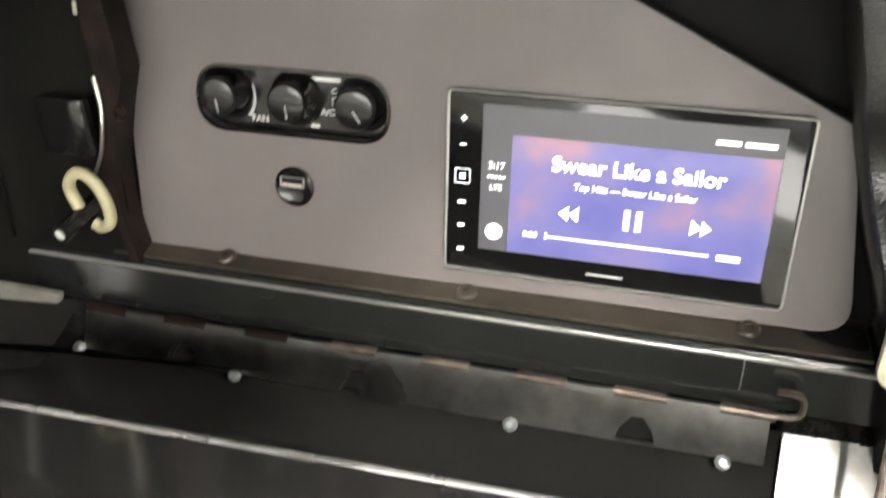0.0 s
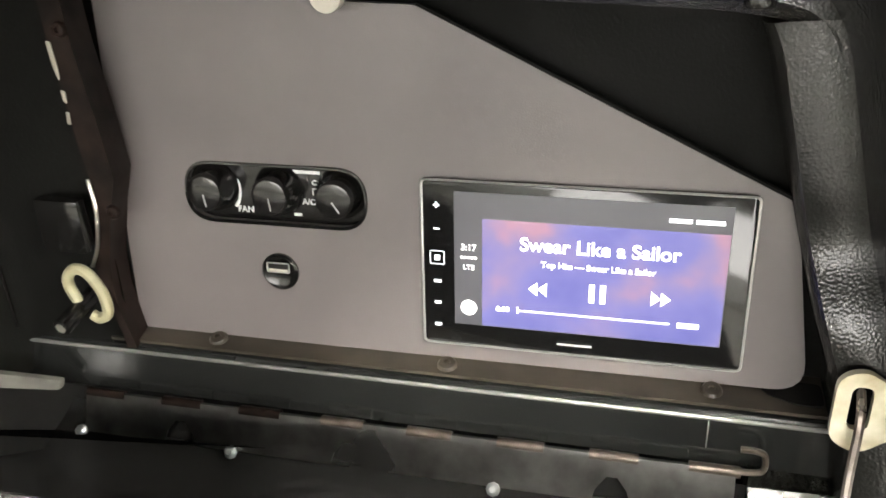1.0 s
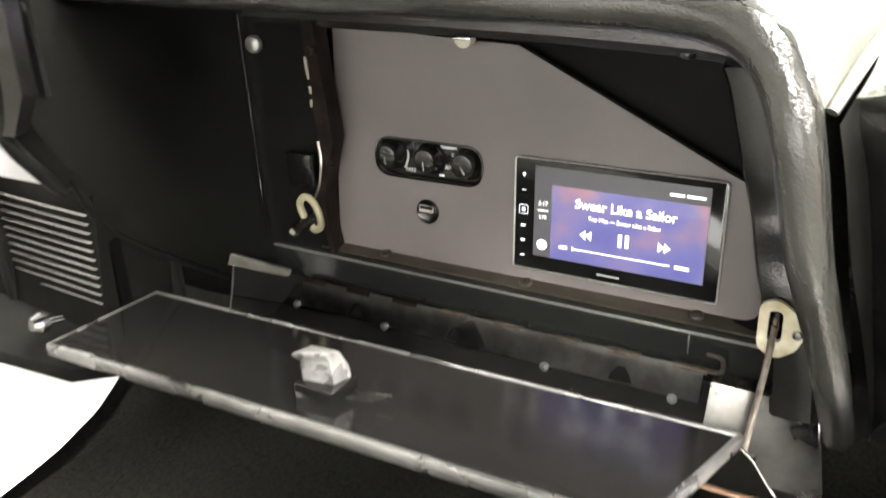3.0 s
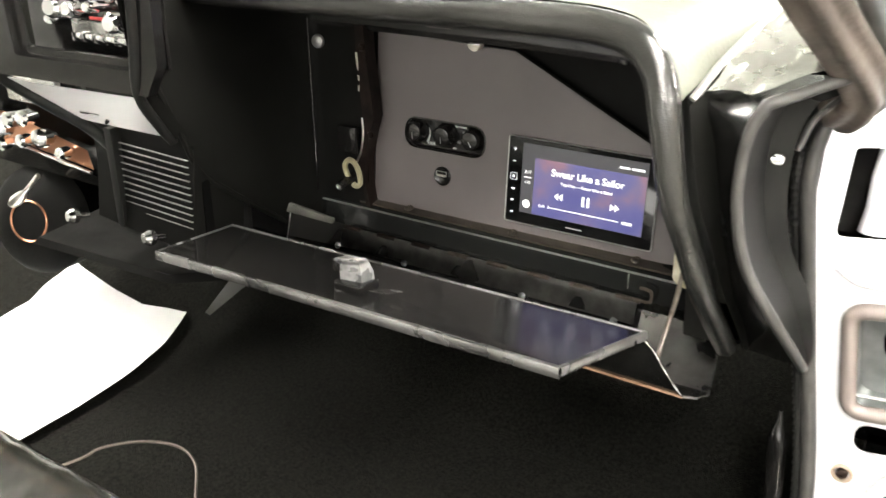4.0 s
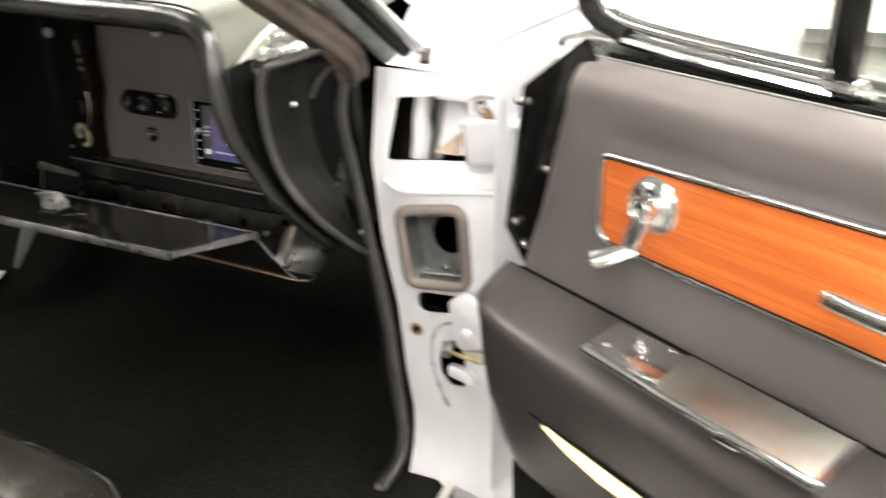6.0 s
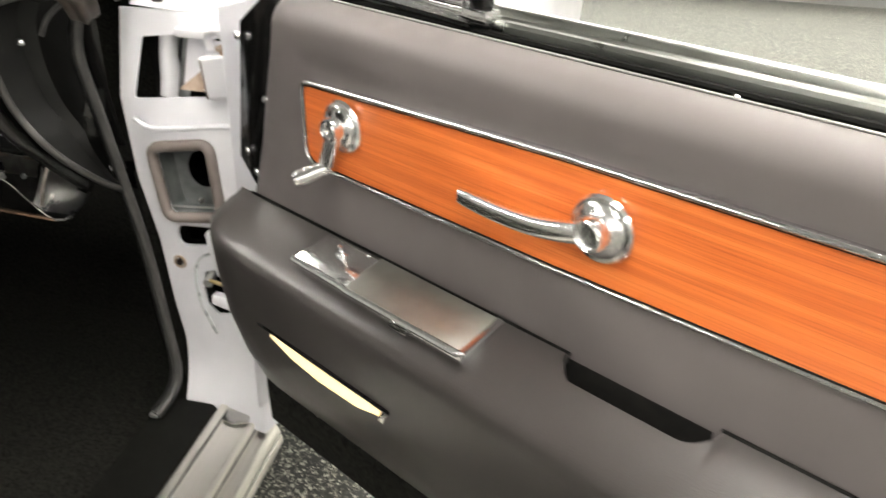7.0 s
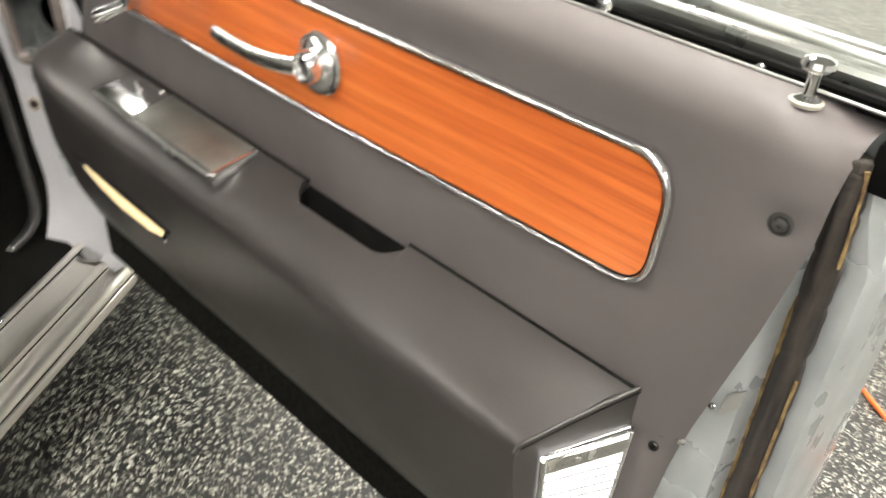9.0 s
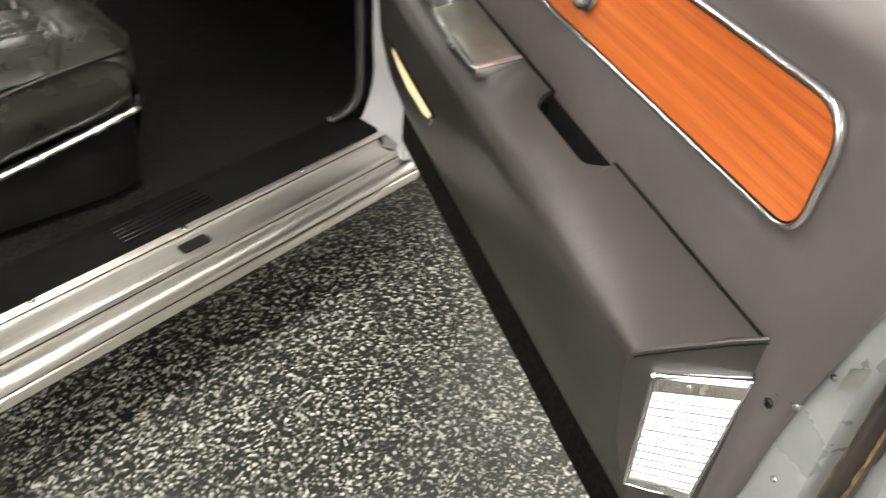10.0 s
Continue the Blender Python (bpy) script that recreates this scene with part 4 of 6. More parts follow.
radio = thing("car_radio", U(0.089, -0.1, 0), "touch-screen car radio playing a song", "car radio")
rim = rounded([(0, -0.1), (0.178, -0.1), (0.178, 0), (0, 0)], 0.003, 3)
part("bezel", slab(rim, lambda a, b, c: U(a, b, c), 0.004, 0.0006), GLASS_BLACK, radio, "glossy black glass front")
part("rim", tube([U(a, b, 0.004) for a, b in rim + rim[:2]], 0.0008, 6, False), SATIN, radio, "thin bright rim")
part("screen_border", slab([(0.0185, -0.0865), (0.166, -0.0865), (0.166, -0.006), (0.0185, -0.006)], lambda a, b, c: U(a, b, 0.0041 + c), 0.0002), SCREEN_GREY, radio, "dark lit border of the screen")
part("picture", slab([(0.0345, -0.086), (0.1655, -0.086), (0.1655, -0.021), (0.0345, -0.021)], lambda a, b, c: U(a, b, 0.0044 + c), 0.0002), SCREEN, radio, "violet album picture on the lit screen")


def sign(name, text, size, a, b, mat=LIT, parent=radio, h=0.0048):
    lettering(name, text, size, on_panel(a, b, h), mat, parent, 0.0001)


def bar(name, a0, b0, a1, b1, mat=LIT, parent=radio, h=0.0047):
    part(name, slab([(a0, b0), (a1, b0), (a1, b1), (a0, b1)], lambda a, b, c: U(a, b, h + c), 0.0002), mat, parent)


sign("title", "Swear Like a Sailor", 0.0112, 0.0985, -0.0345)
sign("subtitle", "Top Hits — Swear Like a Sailor", 0.0048, 0.0985, -0.0455)
bar("source_mark", 0.134, -0.0160, 0.1455, -0.0138, LIT_DIM)
bar("source_mark", 0.1475, -0.0160, 0.162, -0.0138, LIT_DIM)
sign("time", "3:17", 0.0052, 0.0268, -0.0385)
for k in range(5):
    part("signal_dot", spun([(0.0009, 0), (0.0009, 0.0002)], on_panel(0.0228 + 0.002 * k, -0.0445, 0.0046), 10), LIT, radio)
sign("network", "LTE", 0.0042, 0.0268, -0.0505)
part("home_dot", spun([(0.0047, 0), (0.0047, 0.0002)], on_panel(0.0268, -0.0755, 0.0046), 24), LIT, radio, "white round home key")


def play_mark(a, b, way):
    for k in (0, 1):
        x = a + way * (0.0052 * k - 0.0052)
        part("skip_mark", slab([(x, b - 0.0042), (x + way * 0.0052, b), (x, b + 0.0042)], lambda p, q, c: U(p, q, 0.0047 + c), 0.0002), LIT, radio)


play_mark(0.066, -0.0605, -1)
play_mark(0.133, -0.0605, 1)
bar("pause_bar", 0.0945, -0.066, 0.0975, -0.055)
bar("pause_bar", 0.1005, -0.066, 0.1035, -0.055)
bar("progress_line", 0.055, -0.0752, 0.1385, -0.0742)
bar("progress_start", 0.0545, -0.0765, 0.0555, -0.0725)
sign("elapsed", "0:00", 0.0045, 0.0465, -0.0747)
bar("time_left", 0.1425, -0.0765, 0.154, -0.0735)
bar("maker_mark", 0.078, -0.0941, 0.0975, -0.0929, MARK)
for b, wide, tall in ((-0.0145, 0.0034, 0.0008), (-0.0145, 0.0008, 0.0034), (-0.0285, 0.0034, 0.0007), (-0.046, 0.003, 0.003), (-0.0605, 0.0042, 0.0016), (-0.074, 0.0036, 0.0016), (-0.088, 0.0036, 0.0016)):
    bar("key_mark", 0.0085 - wide / 2, b - tall / 2, 0.0085 + wide / 2, b + tall / 2, LIT_DIM, h=0.0042)
sq = rounded([(0.0045, -0.05), (0.0125, -0.05), (0.0125, -0.042), (0.0045, -0.042)], 0.0008, 2)
part("key_frame", tube([U(a, b, 0.0042) for a, b in sq + sq[:2]], 0.0002, 5, False), LIT_DIM, radio)

climate = thing("climate_control", U(-0.0915, -0.036, -0.006), "black oval climate control with three round knobs", "climate control")
part("face", slab(rounded([(-0.1475, -0.035), (-0.0335, -0.035), (-0.0335, 0.002), (-0.1475, 0.002)], 0.018, 8), lambda a, b, c: U(a, b, -0.0095 + c), 0.003), BLACK_GLOSS, climate, "recessed glossy black face")
part("collar", tube([U(a, b, 0.0) for a, b in rounded([(-0.147, -0.0345), (-0.034, -0.0345), (-0.034, 0.0015), (-0.147, 0.0015)], 0.0175, 8)] + [U(-0.147, -0.0165, 0)], 0.0012, 6, False), BLACK_GLOSS, climate)
for a, turn in ((-0.1298, 10), (-0.0888, 8), (-0.0498, 35)):
    part("skirt", spun([(0.0158, -0.0062), (0.0152, -0.0046), (0.0138, -0.0028), (0.0118, -0.001)], on_panel(a - 0.001, -0.0148, 0), 30), RAIL_BLACK, climate, "dark knob skirt")
    k = part("knob", spun([(0.0128, -0.004), (0.0124, 0.0), (0.0113, 0.006), (0.0112, 0.0098), (0.0104, 0.0112), (0.0092, 0.0116), (0.0005, 0.0112)], on_panel(a, -0.0140, 0), 30), BLACK_GLOSS, climate, "round glossy black knob")
    part("pointer", box((0, 0, 0), (0.0005, 0.0075, 0.0004)), MARK, k).matrix_basis = on_panel(a + 0.0028 * math.sin(radians(turn)), -0.0140 - 0.0045 * math.cos(radians(turn)), 0.0117) @ pose(0, 0, 0, 0, 0, turn)
sign("fan_word", "FAN", 0.0055, -0.1125, -0.0285, MARK, climate, -0.0062)
sign("ac_word", "A/C", 0.005, -0.0715, -0.0215, MARK, climate, -0.0062)
sign("cold_letter", "C", 0.0042, -0.0675, -0.0095, MARK, climate, -0.0062)
bar("maker_mark", -0.0815, -0.0042, -0.0635, -0.0022, MARK, climate, -0.0062)
bar("temperature_mark", -0.0945, -0.0012, -0.0895, 0.0002, MARK, climate, -0.0062)
bar("vent_mark", -0.0815, -0.0305, -0.0765, -0.0288, MARK, climate, -0.0062)
part("fan_arc", tube([U(-0.131 + 0.016 * math.cos(q), -0.0165 + 0.016 * math.sin(q), -0.006) for q in [1.35 - 0.17 * k for k in range(13)]], [0.0002 + 0.00008 * k for k in range(13)], 6), MARK, climate, "white fan speed arc")
part("line_mark", tube([U(-0.066, -0.013, -0.006), U(-0.0685, -0.013, -0.006), U(-0.0685, -0.017, -0.006)], 0.0003, 5), MARK, climate)

usb = thing("usb_socket", U(-0.093, -0.075, 0), "round black charging socket with a bright port", "usb socket")
part("flange", spun([(0.0118, 0), (0.0118, 0.0015), (0.0102, 0.0028), (0.0094, 0.0022), (0.0005, 0.0022)], on_panel(-0.0905, -0.0645, 0), 28), END_VINYL, usb)
pr = rounded([(-0.0975, -0.064), (-0.0835, -0.064), (-0.0835, -0.058), (-0.0975, -0.058)], 0.0008, 2)
part("port_rim", tube([U(a, b, 0.0036) for a, b in pr + pr[:2]], 0.0005, 6, False), SATIN, usb, "bright port rim")
part("port", slab(pr, lambda a, b, c: U(a, b, 0.003 + c), 0.0004), BLACK_FLAT, usb)
part("contact_strip", box((0, 0, 0), (0.012, 0.0018, 0.0008), 0.0003), WHITE_WORN, usb, "pale contact strip in the port").matrix_basis = on_panel(-0.0905, -0.0626, 0.0038)

# ---- glove box door, hanging open ----
door = thing("glove_box_door", (0, -0.15, 0.56), "black glove box door hanging open with a chrome rim", "glove box door")


def GD(x, q):
    """On the inner plate: q 0 at its back edge, 1 at the front."""
    t = (x + 0.28) / 0.52
    return (x, mixed(mixed(-0.179, -0.168, t), mixed(-0.299, -0.296, t), q), mixed(mixed(0.639, 0.6425, t), mixed(0.650, 0.662, t), q))


plate = [(-0.285, 0), (0.2375, 0), (0.2135, 1), (-0.275, 1)]
part("inner_plate", slab(plate, lambda a, b, c: (GD(a, b)[0], GD(a, b)[1], GD(a, b)[2] - 0.006 + c), 0.006), BLACK_GLOSS, door, "glossy black inner plate")
rimline = [GD(a, q) for a, q in plate]
part("back_rim", tube([rimline[0], rimline[1]], 0.0017, 8), EDGE_CHROME, door, "thin worn chrome back edge")


def rim_band(a, c, high, out):
    """A flat band with rounded lips along one edge of the plate."""
    rows = []
    for k in range(25):
        p = mixed(Vector(a), Vector(c), k / 24)
        rows.append([p + Vector(out) * q + Vector((0, 0, z)) for q, z in ((-0.0035, 0.0004), (-0.001, 0.0013), (0.0012, 0.0006), (0.002, -0.002), (0.002, -high + 0.002), (0.001, -high), (-0.002, -high + 0.0005))])
    return grid(rows)


part("end_rim", rim_band(rimline[1], rimline[2], 0.0075, (0.99, 0.14, 0)), EDGE_CHROME, door, "worn chrome end edge")
part("front_rim", rim_band(rimline[3], rimline[2], 0.0095, (0, -1, 0)), EDGE_CHROME, door, "worn chrome front edge")
part("end_rim", rim_band(rimline[0], rimline[3], 0.006, (-0.99, 0.08, 0)), EDGE_CHROME, door, "worn chrome end edge")
WALL = ((0, -0.171, 0.637), (0.25, -0.165, 0.625), (0.6, -0.153, 0.6), (0.88, -0.138, 0.575), (1.0, -0.126, 0.562))
part("trough_front", grid([[(mixed(x0, x1, t), y, z) for t, y, z in WALL] for x0, x1 in ((-0.285, -0.3), (-0.1, -0.1), (0.1, 0.1), (0.237, 0.265))]), RAIL_BLACK, door, "black pressed steel front of the trough")
part("trough", grid([[(x, y, z) for y, z in ((-0.126, 0.562), (-0.108, 0.549), (-0.09, 0.546), (-0.074, 0.558), (-0.064, 0.58), (-0.058, 0.592), (-0.053, 0.604))] for x in (-0.3, -0.1, 0.1, 0.194)]), RAIL_BLACK, door, "black pressed steel trough behind the plate")
part("trough_floor", grid([[(0.185, -0.125, 0.5605), (0.268, -0.1255, 0.5605)], [(0.185, -0.094, 0.551), (0.284, -0.112, 0.5655)]]), RAIL_BLACK, door)
part("end_sheet", grid([[(0.193, -0.0565, 0.606), (0.235, -0.050, 0.602), (0.271, -0.038, 0.5945)], [(0.193, -0.0665, 0.585), (0.238, -0.064, 0.584), (0.2755, -0.06, 0.583)], [(0.193, -0.079, 0.566), (0.238, -0.080, 0.568), (0.281, -0.085, 0.573)], [(0.193, -0.094, 0.552), (0.238, -0.098, 0.554), (0.286, -0.115, 0.567)]]), END_STEEL, door, "bare shiny end of the trough")
part("end_edge", tube([(0.271, -0.037, 0.594), (0.2755, -0.06, 0.582), (0.281, -0.085, 0.572), (0.2865, -0.117, 0.566), (0.278, -0.122, 0.562), (0.265, -0.126, 0.561)], 0.0014, 6), END_STEEL, door)
part("curved_edge", tube([(0.237, -0.172, 0.637), (0.245, -0.166, 0.625), (0.254, -0.154, 0.6), (0.2625, -0.139, 0.575), (0.265, -0.127, 0.562)], 0.0013, 6), CHROME, door)
part("bottom_edge", tube([(-0.1, -0.127, 0.561), (0.265, -0.127, 0.561)], 0.0014, 6), COPPER_DULL, door, "worn coppery bottom edge")
part("hinge_leaf", holed([(-0.215, 0), (0.186, 0), (0.186, 1), (-0.215, 1)], [rounded([(x - 0.0105, 0.96), (x - 0.0085, 0.72), (x - 0.003, 0.46), (x + 0.003, 0.46), (x + 0.0085, 0.72), (x + 0.0105, 0.96)], 0.0) for x in (-0.147, -0.035, 0.121)], lambda a, b, c: (a, mixed(-0.0522, -0.0625, b) - c, mixed(0.613, 0.588, b) + 0.005 * a), 0.002), LEAF, door, "long worn steel hinge leaf with cut-outs")
for x in (-0.201, -0.147, -0.0935, -0.0395, 0.0145, 0.0685, 0.121, 0.175):
    z = 0.611 + 0.005 * x
    # left knuckles take a darker metal, which paints in their shade
    part("knuckle", tube([(x - 0.0135, -0.0525, z), (x + 0.0135, -0.0525, z)], 0.0032, 10), PIN if x > -0.06 else BROWN_METAL, door, "worn hinge knuckle, left ones darkened for shade")
part("pin_end", tube(curve([(0.186, -0.0525, 0.6125), (0.196, -0.0525, 0.613), (0.2, -0.0525, 0.616), (0.1995, -0.0525, 0.625), (0.194, -0.0525, 0.6275), (0.187, -0.0525, 0.6275)], 4), 0.0018, 8), PIN, door, "bent end of the hinge pin")
for x in (-0.216, -0.11, 0.055, 0.166):
    part("nut", spun([(0.0042, 0), (0.0042, 0.002), (0.002, 0.004), (0.0005, 0.004)], toward((x, -0.066, 0.588), (0, -0.8, 0.6)), 8), TIN, door, "dull steel nut")
part("latch_base", box((-0.0265, -0.2575, 0.6585), (0.034, 0.03, 0.011), 0.002), BLACK_GLOSS, door)
part("latch", grid([[(-0.0395, -0.266, 0.66), (-0.0155, -0.262, 0.66), (-0.0115, -0.247, 0.66), (-0.034, -0.247, 0.66)], [(-0.0385, -0.267, 0.681), (-0.0175, -0.262, 0.682), (-0.012, -0.248, 0.673), (-0.034, -0.249, 0.68)], [(-0.044, -0.2695, 0.6845), (-0.018, -0.264, 0.6865), (-0.014, -0.254, 0.6855), (-0.038, -0.254, 0.684)], [(-0.043, -0.269, 0.6865), (-0.0185, -0.264, 0.6885), (-0.015, -0.255, 0.6875), (-0.038, -0.255, 0.686)]], True, True), CAST, door, "bright cast latch hook on the plate", 12)
for k in range(4):
    part("scuff", box((0.009 + 0.002 * k, -0.267 + 0.0042 * k, 0.6625 - 0.0004 * k), (0.021, 0.0009, 0.0005), 0, pose(0, 0, 0, -5, -2, 10)), BRUSHED, door, "small bright scuff mark")
part("floor_brace", grid([[(-0.482, -0.003, 0.465), (-0.446, -0.003, 0.463), (-0.446, 0.001, 0.459), (-0.482, 0.001, 0.461)], [(-0.703, 0.1, 0.281), (-0.694, 0.1, 0.279), (-0.694, 0.103, 0.276), (-0.703, 0.103, 0.278)]], True, True), SATIN, dash, "thin grey tapered brace under the dash")

strap = thing("door_strap", (0.235, -0.06, 0.6), "cream guide plate with a thin check rod through it", "check rod")
part("guide", holed(rounded([(0.224, 0.652), (0.238, 0.644), (0.252, 0.655), (0.257, 0.668), (0.25, 0.684), (0.236, 0.6935), (0.224, 0.688)], 0.011, 5), [rounded([(0.231, 0.659), (0.241, 0.659), (0.241, 0.684), (0.231, 0.684)], 0.0045, 4)], lambda a, b, c: (a, -0.063 - c, b), 0.004), CREAM, strap, "cream plastic guide plate")
screw("screw", (0.2515, -0.067, 0.668), (0, -1, 0), 0.0038, BRUSHED, "small screw", parent=strap)
part("slot", box((0.236, -0.0615, 0.671), (0.014, 0.003, 0.03)), VOID, strap)
part("rod", tube(curve([(0.236, -0.06, 0.681), (0.236, -0.071, 0.668), (0.234, -0.08, 0.635), (0.231, -0.1, 0.595), (0.229, -0.108, 0.568)], 5), 0.0024, 8), ROD, strap, "thin worn steel rod")
hook = thing("door_stop", (-0.1870, -0.055, 0.68), "cream plastic hook with a dark tube end", "door stop")
part("hook", tube(curve([(-0.1970, -0.062, 0.684), (-0.2010, -0.062, 0.697), (-0.1950, -0.062, 0.706), (-0.1860, -0.062, 0.704), (-0.1790, -0.062, 0.692), (-0.1780, -0.062, 0.679), (-0.1840, -0.062, 0.674), (-0.1890, -0.062, 0.676)], 5), 0.0034, 9), HOOK, hook, "cream plastic loop")
part("tube_end", tube([(-0.1950, -0.05, 0.683), (-0.1980, -0.08, 0.676)], 0.0055, 12), BLACK_GLOSS, hook)
part("tube_bore", spun([(0.0032, 0), (0.0032, 0.0006)], toward((-0.1982, -0.0802, 0.676), (-0.1, -1, -0.2)), 12), WORN_STEEL, hook)
solo("dash_bar", slab(rounded([(-0.285, 0.627), (-0.232, 0.612), (-0.230, 0.619), (-0.283, 0.640), (-0.289, 0.637)], 0.002, 3), lambda a, b, c: (a, -0.054 + 0.52 * (a + 0.232) - c, b), 0.004, 0.001), DULL_BAR, "greyed plastic bar beside the glove box hinge", "bracket")
part("hinge_end_plate", slab([(-0.282, 0.628), (-0.215, 0.609), (-0.215, 0.57), (-0.29, 0.57)], lambda a, b, c: (a, -0.053 + 0.5 * (a + 0.232) - 0.15 * (0.62 - b) + c, b), 0.002), BLACK_FLAT, door, "dark end of the hinge trough")
part("plate_edge", tube([(-0.283, -0.079, 0.628), (-0.2865, -0.083, 0.6), (-0.29, -0.088, 0.572)], 0.0008, 6), SATIN, door, "thin bright edge")

# ---- centre pod ----
pod = thing("centre_console_pod", (-0.45, -0.2, 0.6), "black centre dash pod with a silver band and slatted vent", "dash pod")
part("band", grid([[(-0.555, -0.26, 0.805), (-0.5, -0.26, 0.804), (-0.342, -0.243, 0.803)], [(-0.535, -0.232, 0.778), (-0.49, -0.232, 0.776), (-0.352, -0.222, 0.774)], [(-0.515, -0.2, 0.748), (-0.49, -0.202, 0.748), (-0.364, -0.2, 0.748)]]), ALU, pod, "plain brushed silver band")
part("badge", box((-0.465, -0.222, 0.7665), (0.03, 0.003, 0.004), 0.001, pose(0, 0, 0, 40, 0, 5)), CHROME, pod, "small bright badge")
screw("screw", (-0.445, -0.214, 0.757), (0, -0.75, 0.65), 0.0032, BLACK_GLOSS, "dark screw", parent=pod)
part("bezel", holed([(-0.6, 0.808), (-0.32, 0.808), (-0.3, 0.84), (-0.295, 0.96), (-0.62, 0.96), (-0.615, 0.84)], [rounded([(-0.53, 0.832), (-0.34, 0.832), (-0.332, 0.94), (-0.535, 0.94)], 0.006, 3)], lambda a, b, c: (a, -0.266 + c + 0.06 * (0.96 - b) * 0 + 0.05 * (a + 0.66), b), 0.012), BLACK_GLOSS, pod, "black frame of the upper recess")
part("recess", box((-0.46, -0.2, 0.89), (0.24, 0.004, 0.13)), BLACK_GLOSS, pod)
for x, z, r in ((-0.485, 0.882, 0.012), (-0.455, 0.882, 0.009), (-0.385, 0.872, 0.011), (-0.42, 0.886, 0.006)):
    part("control_knob", spun([(r * 0.5, 0), (r * 0.6, 0.02), (r, 0.024), (r, 0.036), (r * 0.7, 0.04)], toward((x, -0.203, z), (0.2, -1, 0.1)), 16), CHROME, pod, "chrome knob")
part("slide_panel", box((-0.425, -0.206, 0.858), (0.13, 0.006, 0.022), 0.002), BRUSHED, pod, "bright slider panel")
for k in range(6):
    part("slider_key", box((-0.475 + 0.02 * k, -0.212, 0.851), (0.015, 0.008, 0.010), 0.002), CHROME, pod)
part("red_line", box((-0.415, -0.211, 0.873), (0.07, 0.003, 0.003)), material("red_mark", (0.5, 0.05, 0.05), 0.4), pod, "thin red line")
# vent box
part("vent_box", grid([[(-0.545, -0.12, 0.735), (-0.535, -0.168, 0.734), (-0.345, -0.178, 0.734), (-0.346, -0.1, 0.73)], [(-0.545, -0.14, 0.6), (-0.54, -0.186, 0.595), (-0.352, -0.19, 0.6), (-0.353, -0.11, 0.6)]]), BLACK_SOFT, pod, "black vent housing")
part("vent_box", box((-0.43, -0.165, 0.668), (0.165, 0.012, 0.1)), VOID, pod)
for k in range(11):
    z = 0.716 - 0.0084 * k
    part("vent_slat", box((-0.414 - 0.003 * k / 10, -0.183, z + 0.003), (0.13, 0.003, 0.0008), 0.0002, pose(0, 0, 0, -6, 0, -3)), SATIN, pod)
for k in range(8):
    part("side_slat", box((-0.541, -0.15, 0.702 - 0.0095 * k), (0.004, 0.034, 0.0016), 0.0004), SATIN, pod)
for p in ((-0.365, -0.235, 0.637), (-0.492, -0.244, 0.64)):
    part("pull_knob", spun([(0.003, 0), (0.003, 0.012), (0.0085, 0.014), (0.0095, 0.02), (0.006, 0.026)], toward((p[0] + 0.006, p[1] + 0.012, p[2]), (-0.2, -1, 0.2)), 16), CHROME, pod, "chrome pull knob")
part("ledge", grid([[(-0.56, -0.15, 0.615), (-0.54, -0.27, 0.612), (-0.545, -0.275, 0.604)], [(-0.36, -0.15, 0.605), (-0.34, -0.24, 0.6), (-0.335, -0.245, 0.592)], [(-0.28, -0.1, 0.6), (-0.26, -0.16, 0.596), (-0.255, -0.165, 0.588)]]), BLACK_SOFT, pod, "black ledge under the vent")
# black sheet carries the shade below the dash
part("under_panel", grid([[(-1.3, -0.1, 0.66), (-0.6, -0.12, 0.62), (-0.3, -0.1, 0.6), (0.1, -0.03, 0.585), (0.36, -0.03, 0.585)], [(-1.3, 0.1, 0.5), (-0.6, 0.05, 0.5), (-0.3, 0.08, 0.5), (0.1, 0.12, 0.5), (0.38, 0.12, 0.5)], [(-1.3, 0.3, 0.46), (-0.6, 0.3, 0.46), (-0.3, 0.3, 0.46), (0.1, 0.3, 0.46), (0.38, 0.3, 0.46)]]), VOID, dash, "black sheet for the shade under the dash")
part("pod_side", grid([[(-0.332, -0.262, 0.93), (-0.335, -0.25, 0.82), (-0.338, -0.24, 0.806), (-0.36, -0.2, 0.745)], [(-0.345, -0.235, 0.93), (-0.345, -0.23, 0.82), (-0.345, -0.222, 0.806), (-0.345, -0.18, 0.745)]]), BLACK_SOFT, pod)
part("left_edge", tube(curve([(-0.615, -0.262, 0.93), (-0.602, -0.262, 0.862), (-0.585, -0.262, 0.815), (-0.548, -0.225, 0.77), (-0.52, -0.19, 0.735), (-0.505, -0.165, 0.70)], 5), 0.008, 10), DARK_CAST, pod, "black rolled edge of the pod")
part("right_edge", tube(curve([(-0.318, -0.252, 0.94), (-0.328, -0.25, 0.86), (-0.338, -0.246, 0.808), (-0.352, -0.215, 0.766), (-0.362, -0.192, 0.742)], 5), 0.006, 10), DARK_CAST, pod, "black rolled edge of the pod")
part("inner_bezel", holed(rounded([(-0.532, 0.83), (-0.338, 0.83), (-0.33, 0.942), (-0.537, 0.942)], 0.006, 3), [rounded([(-0.522, 0.842), (-0.35, 0.842), (-0.343, 0.935), (-0.527, 0.935)], 0.006, 3)], lambda a, b, c: (a, -0.258 + c + 0.05 * (a + 0.66), b), 0.008), RAIL_BLACK, pod, "bevelled inner frame")
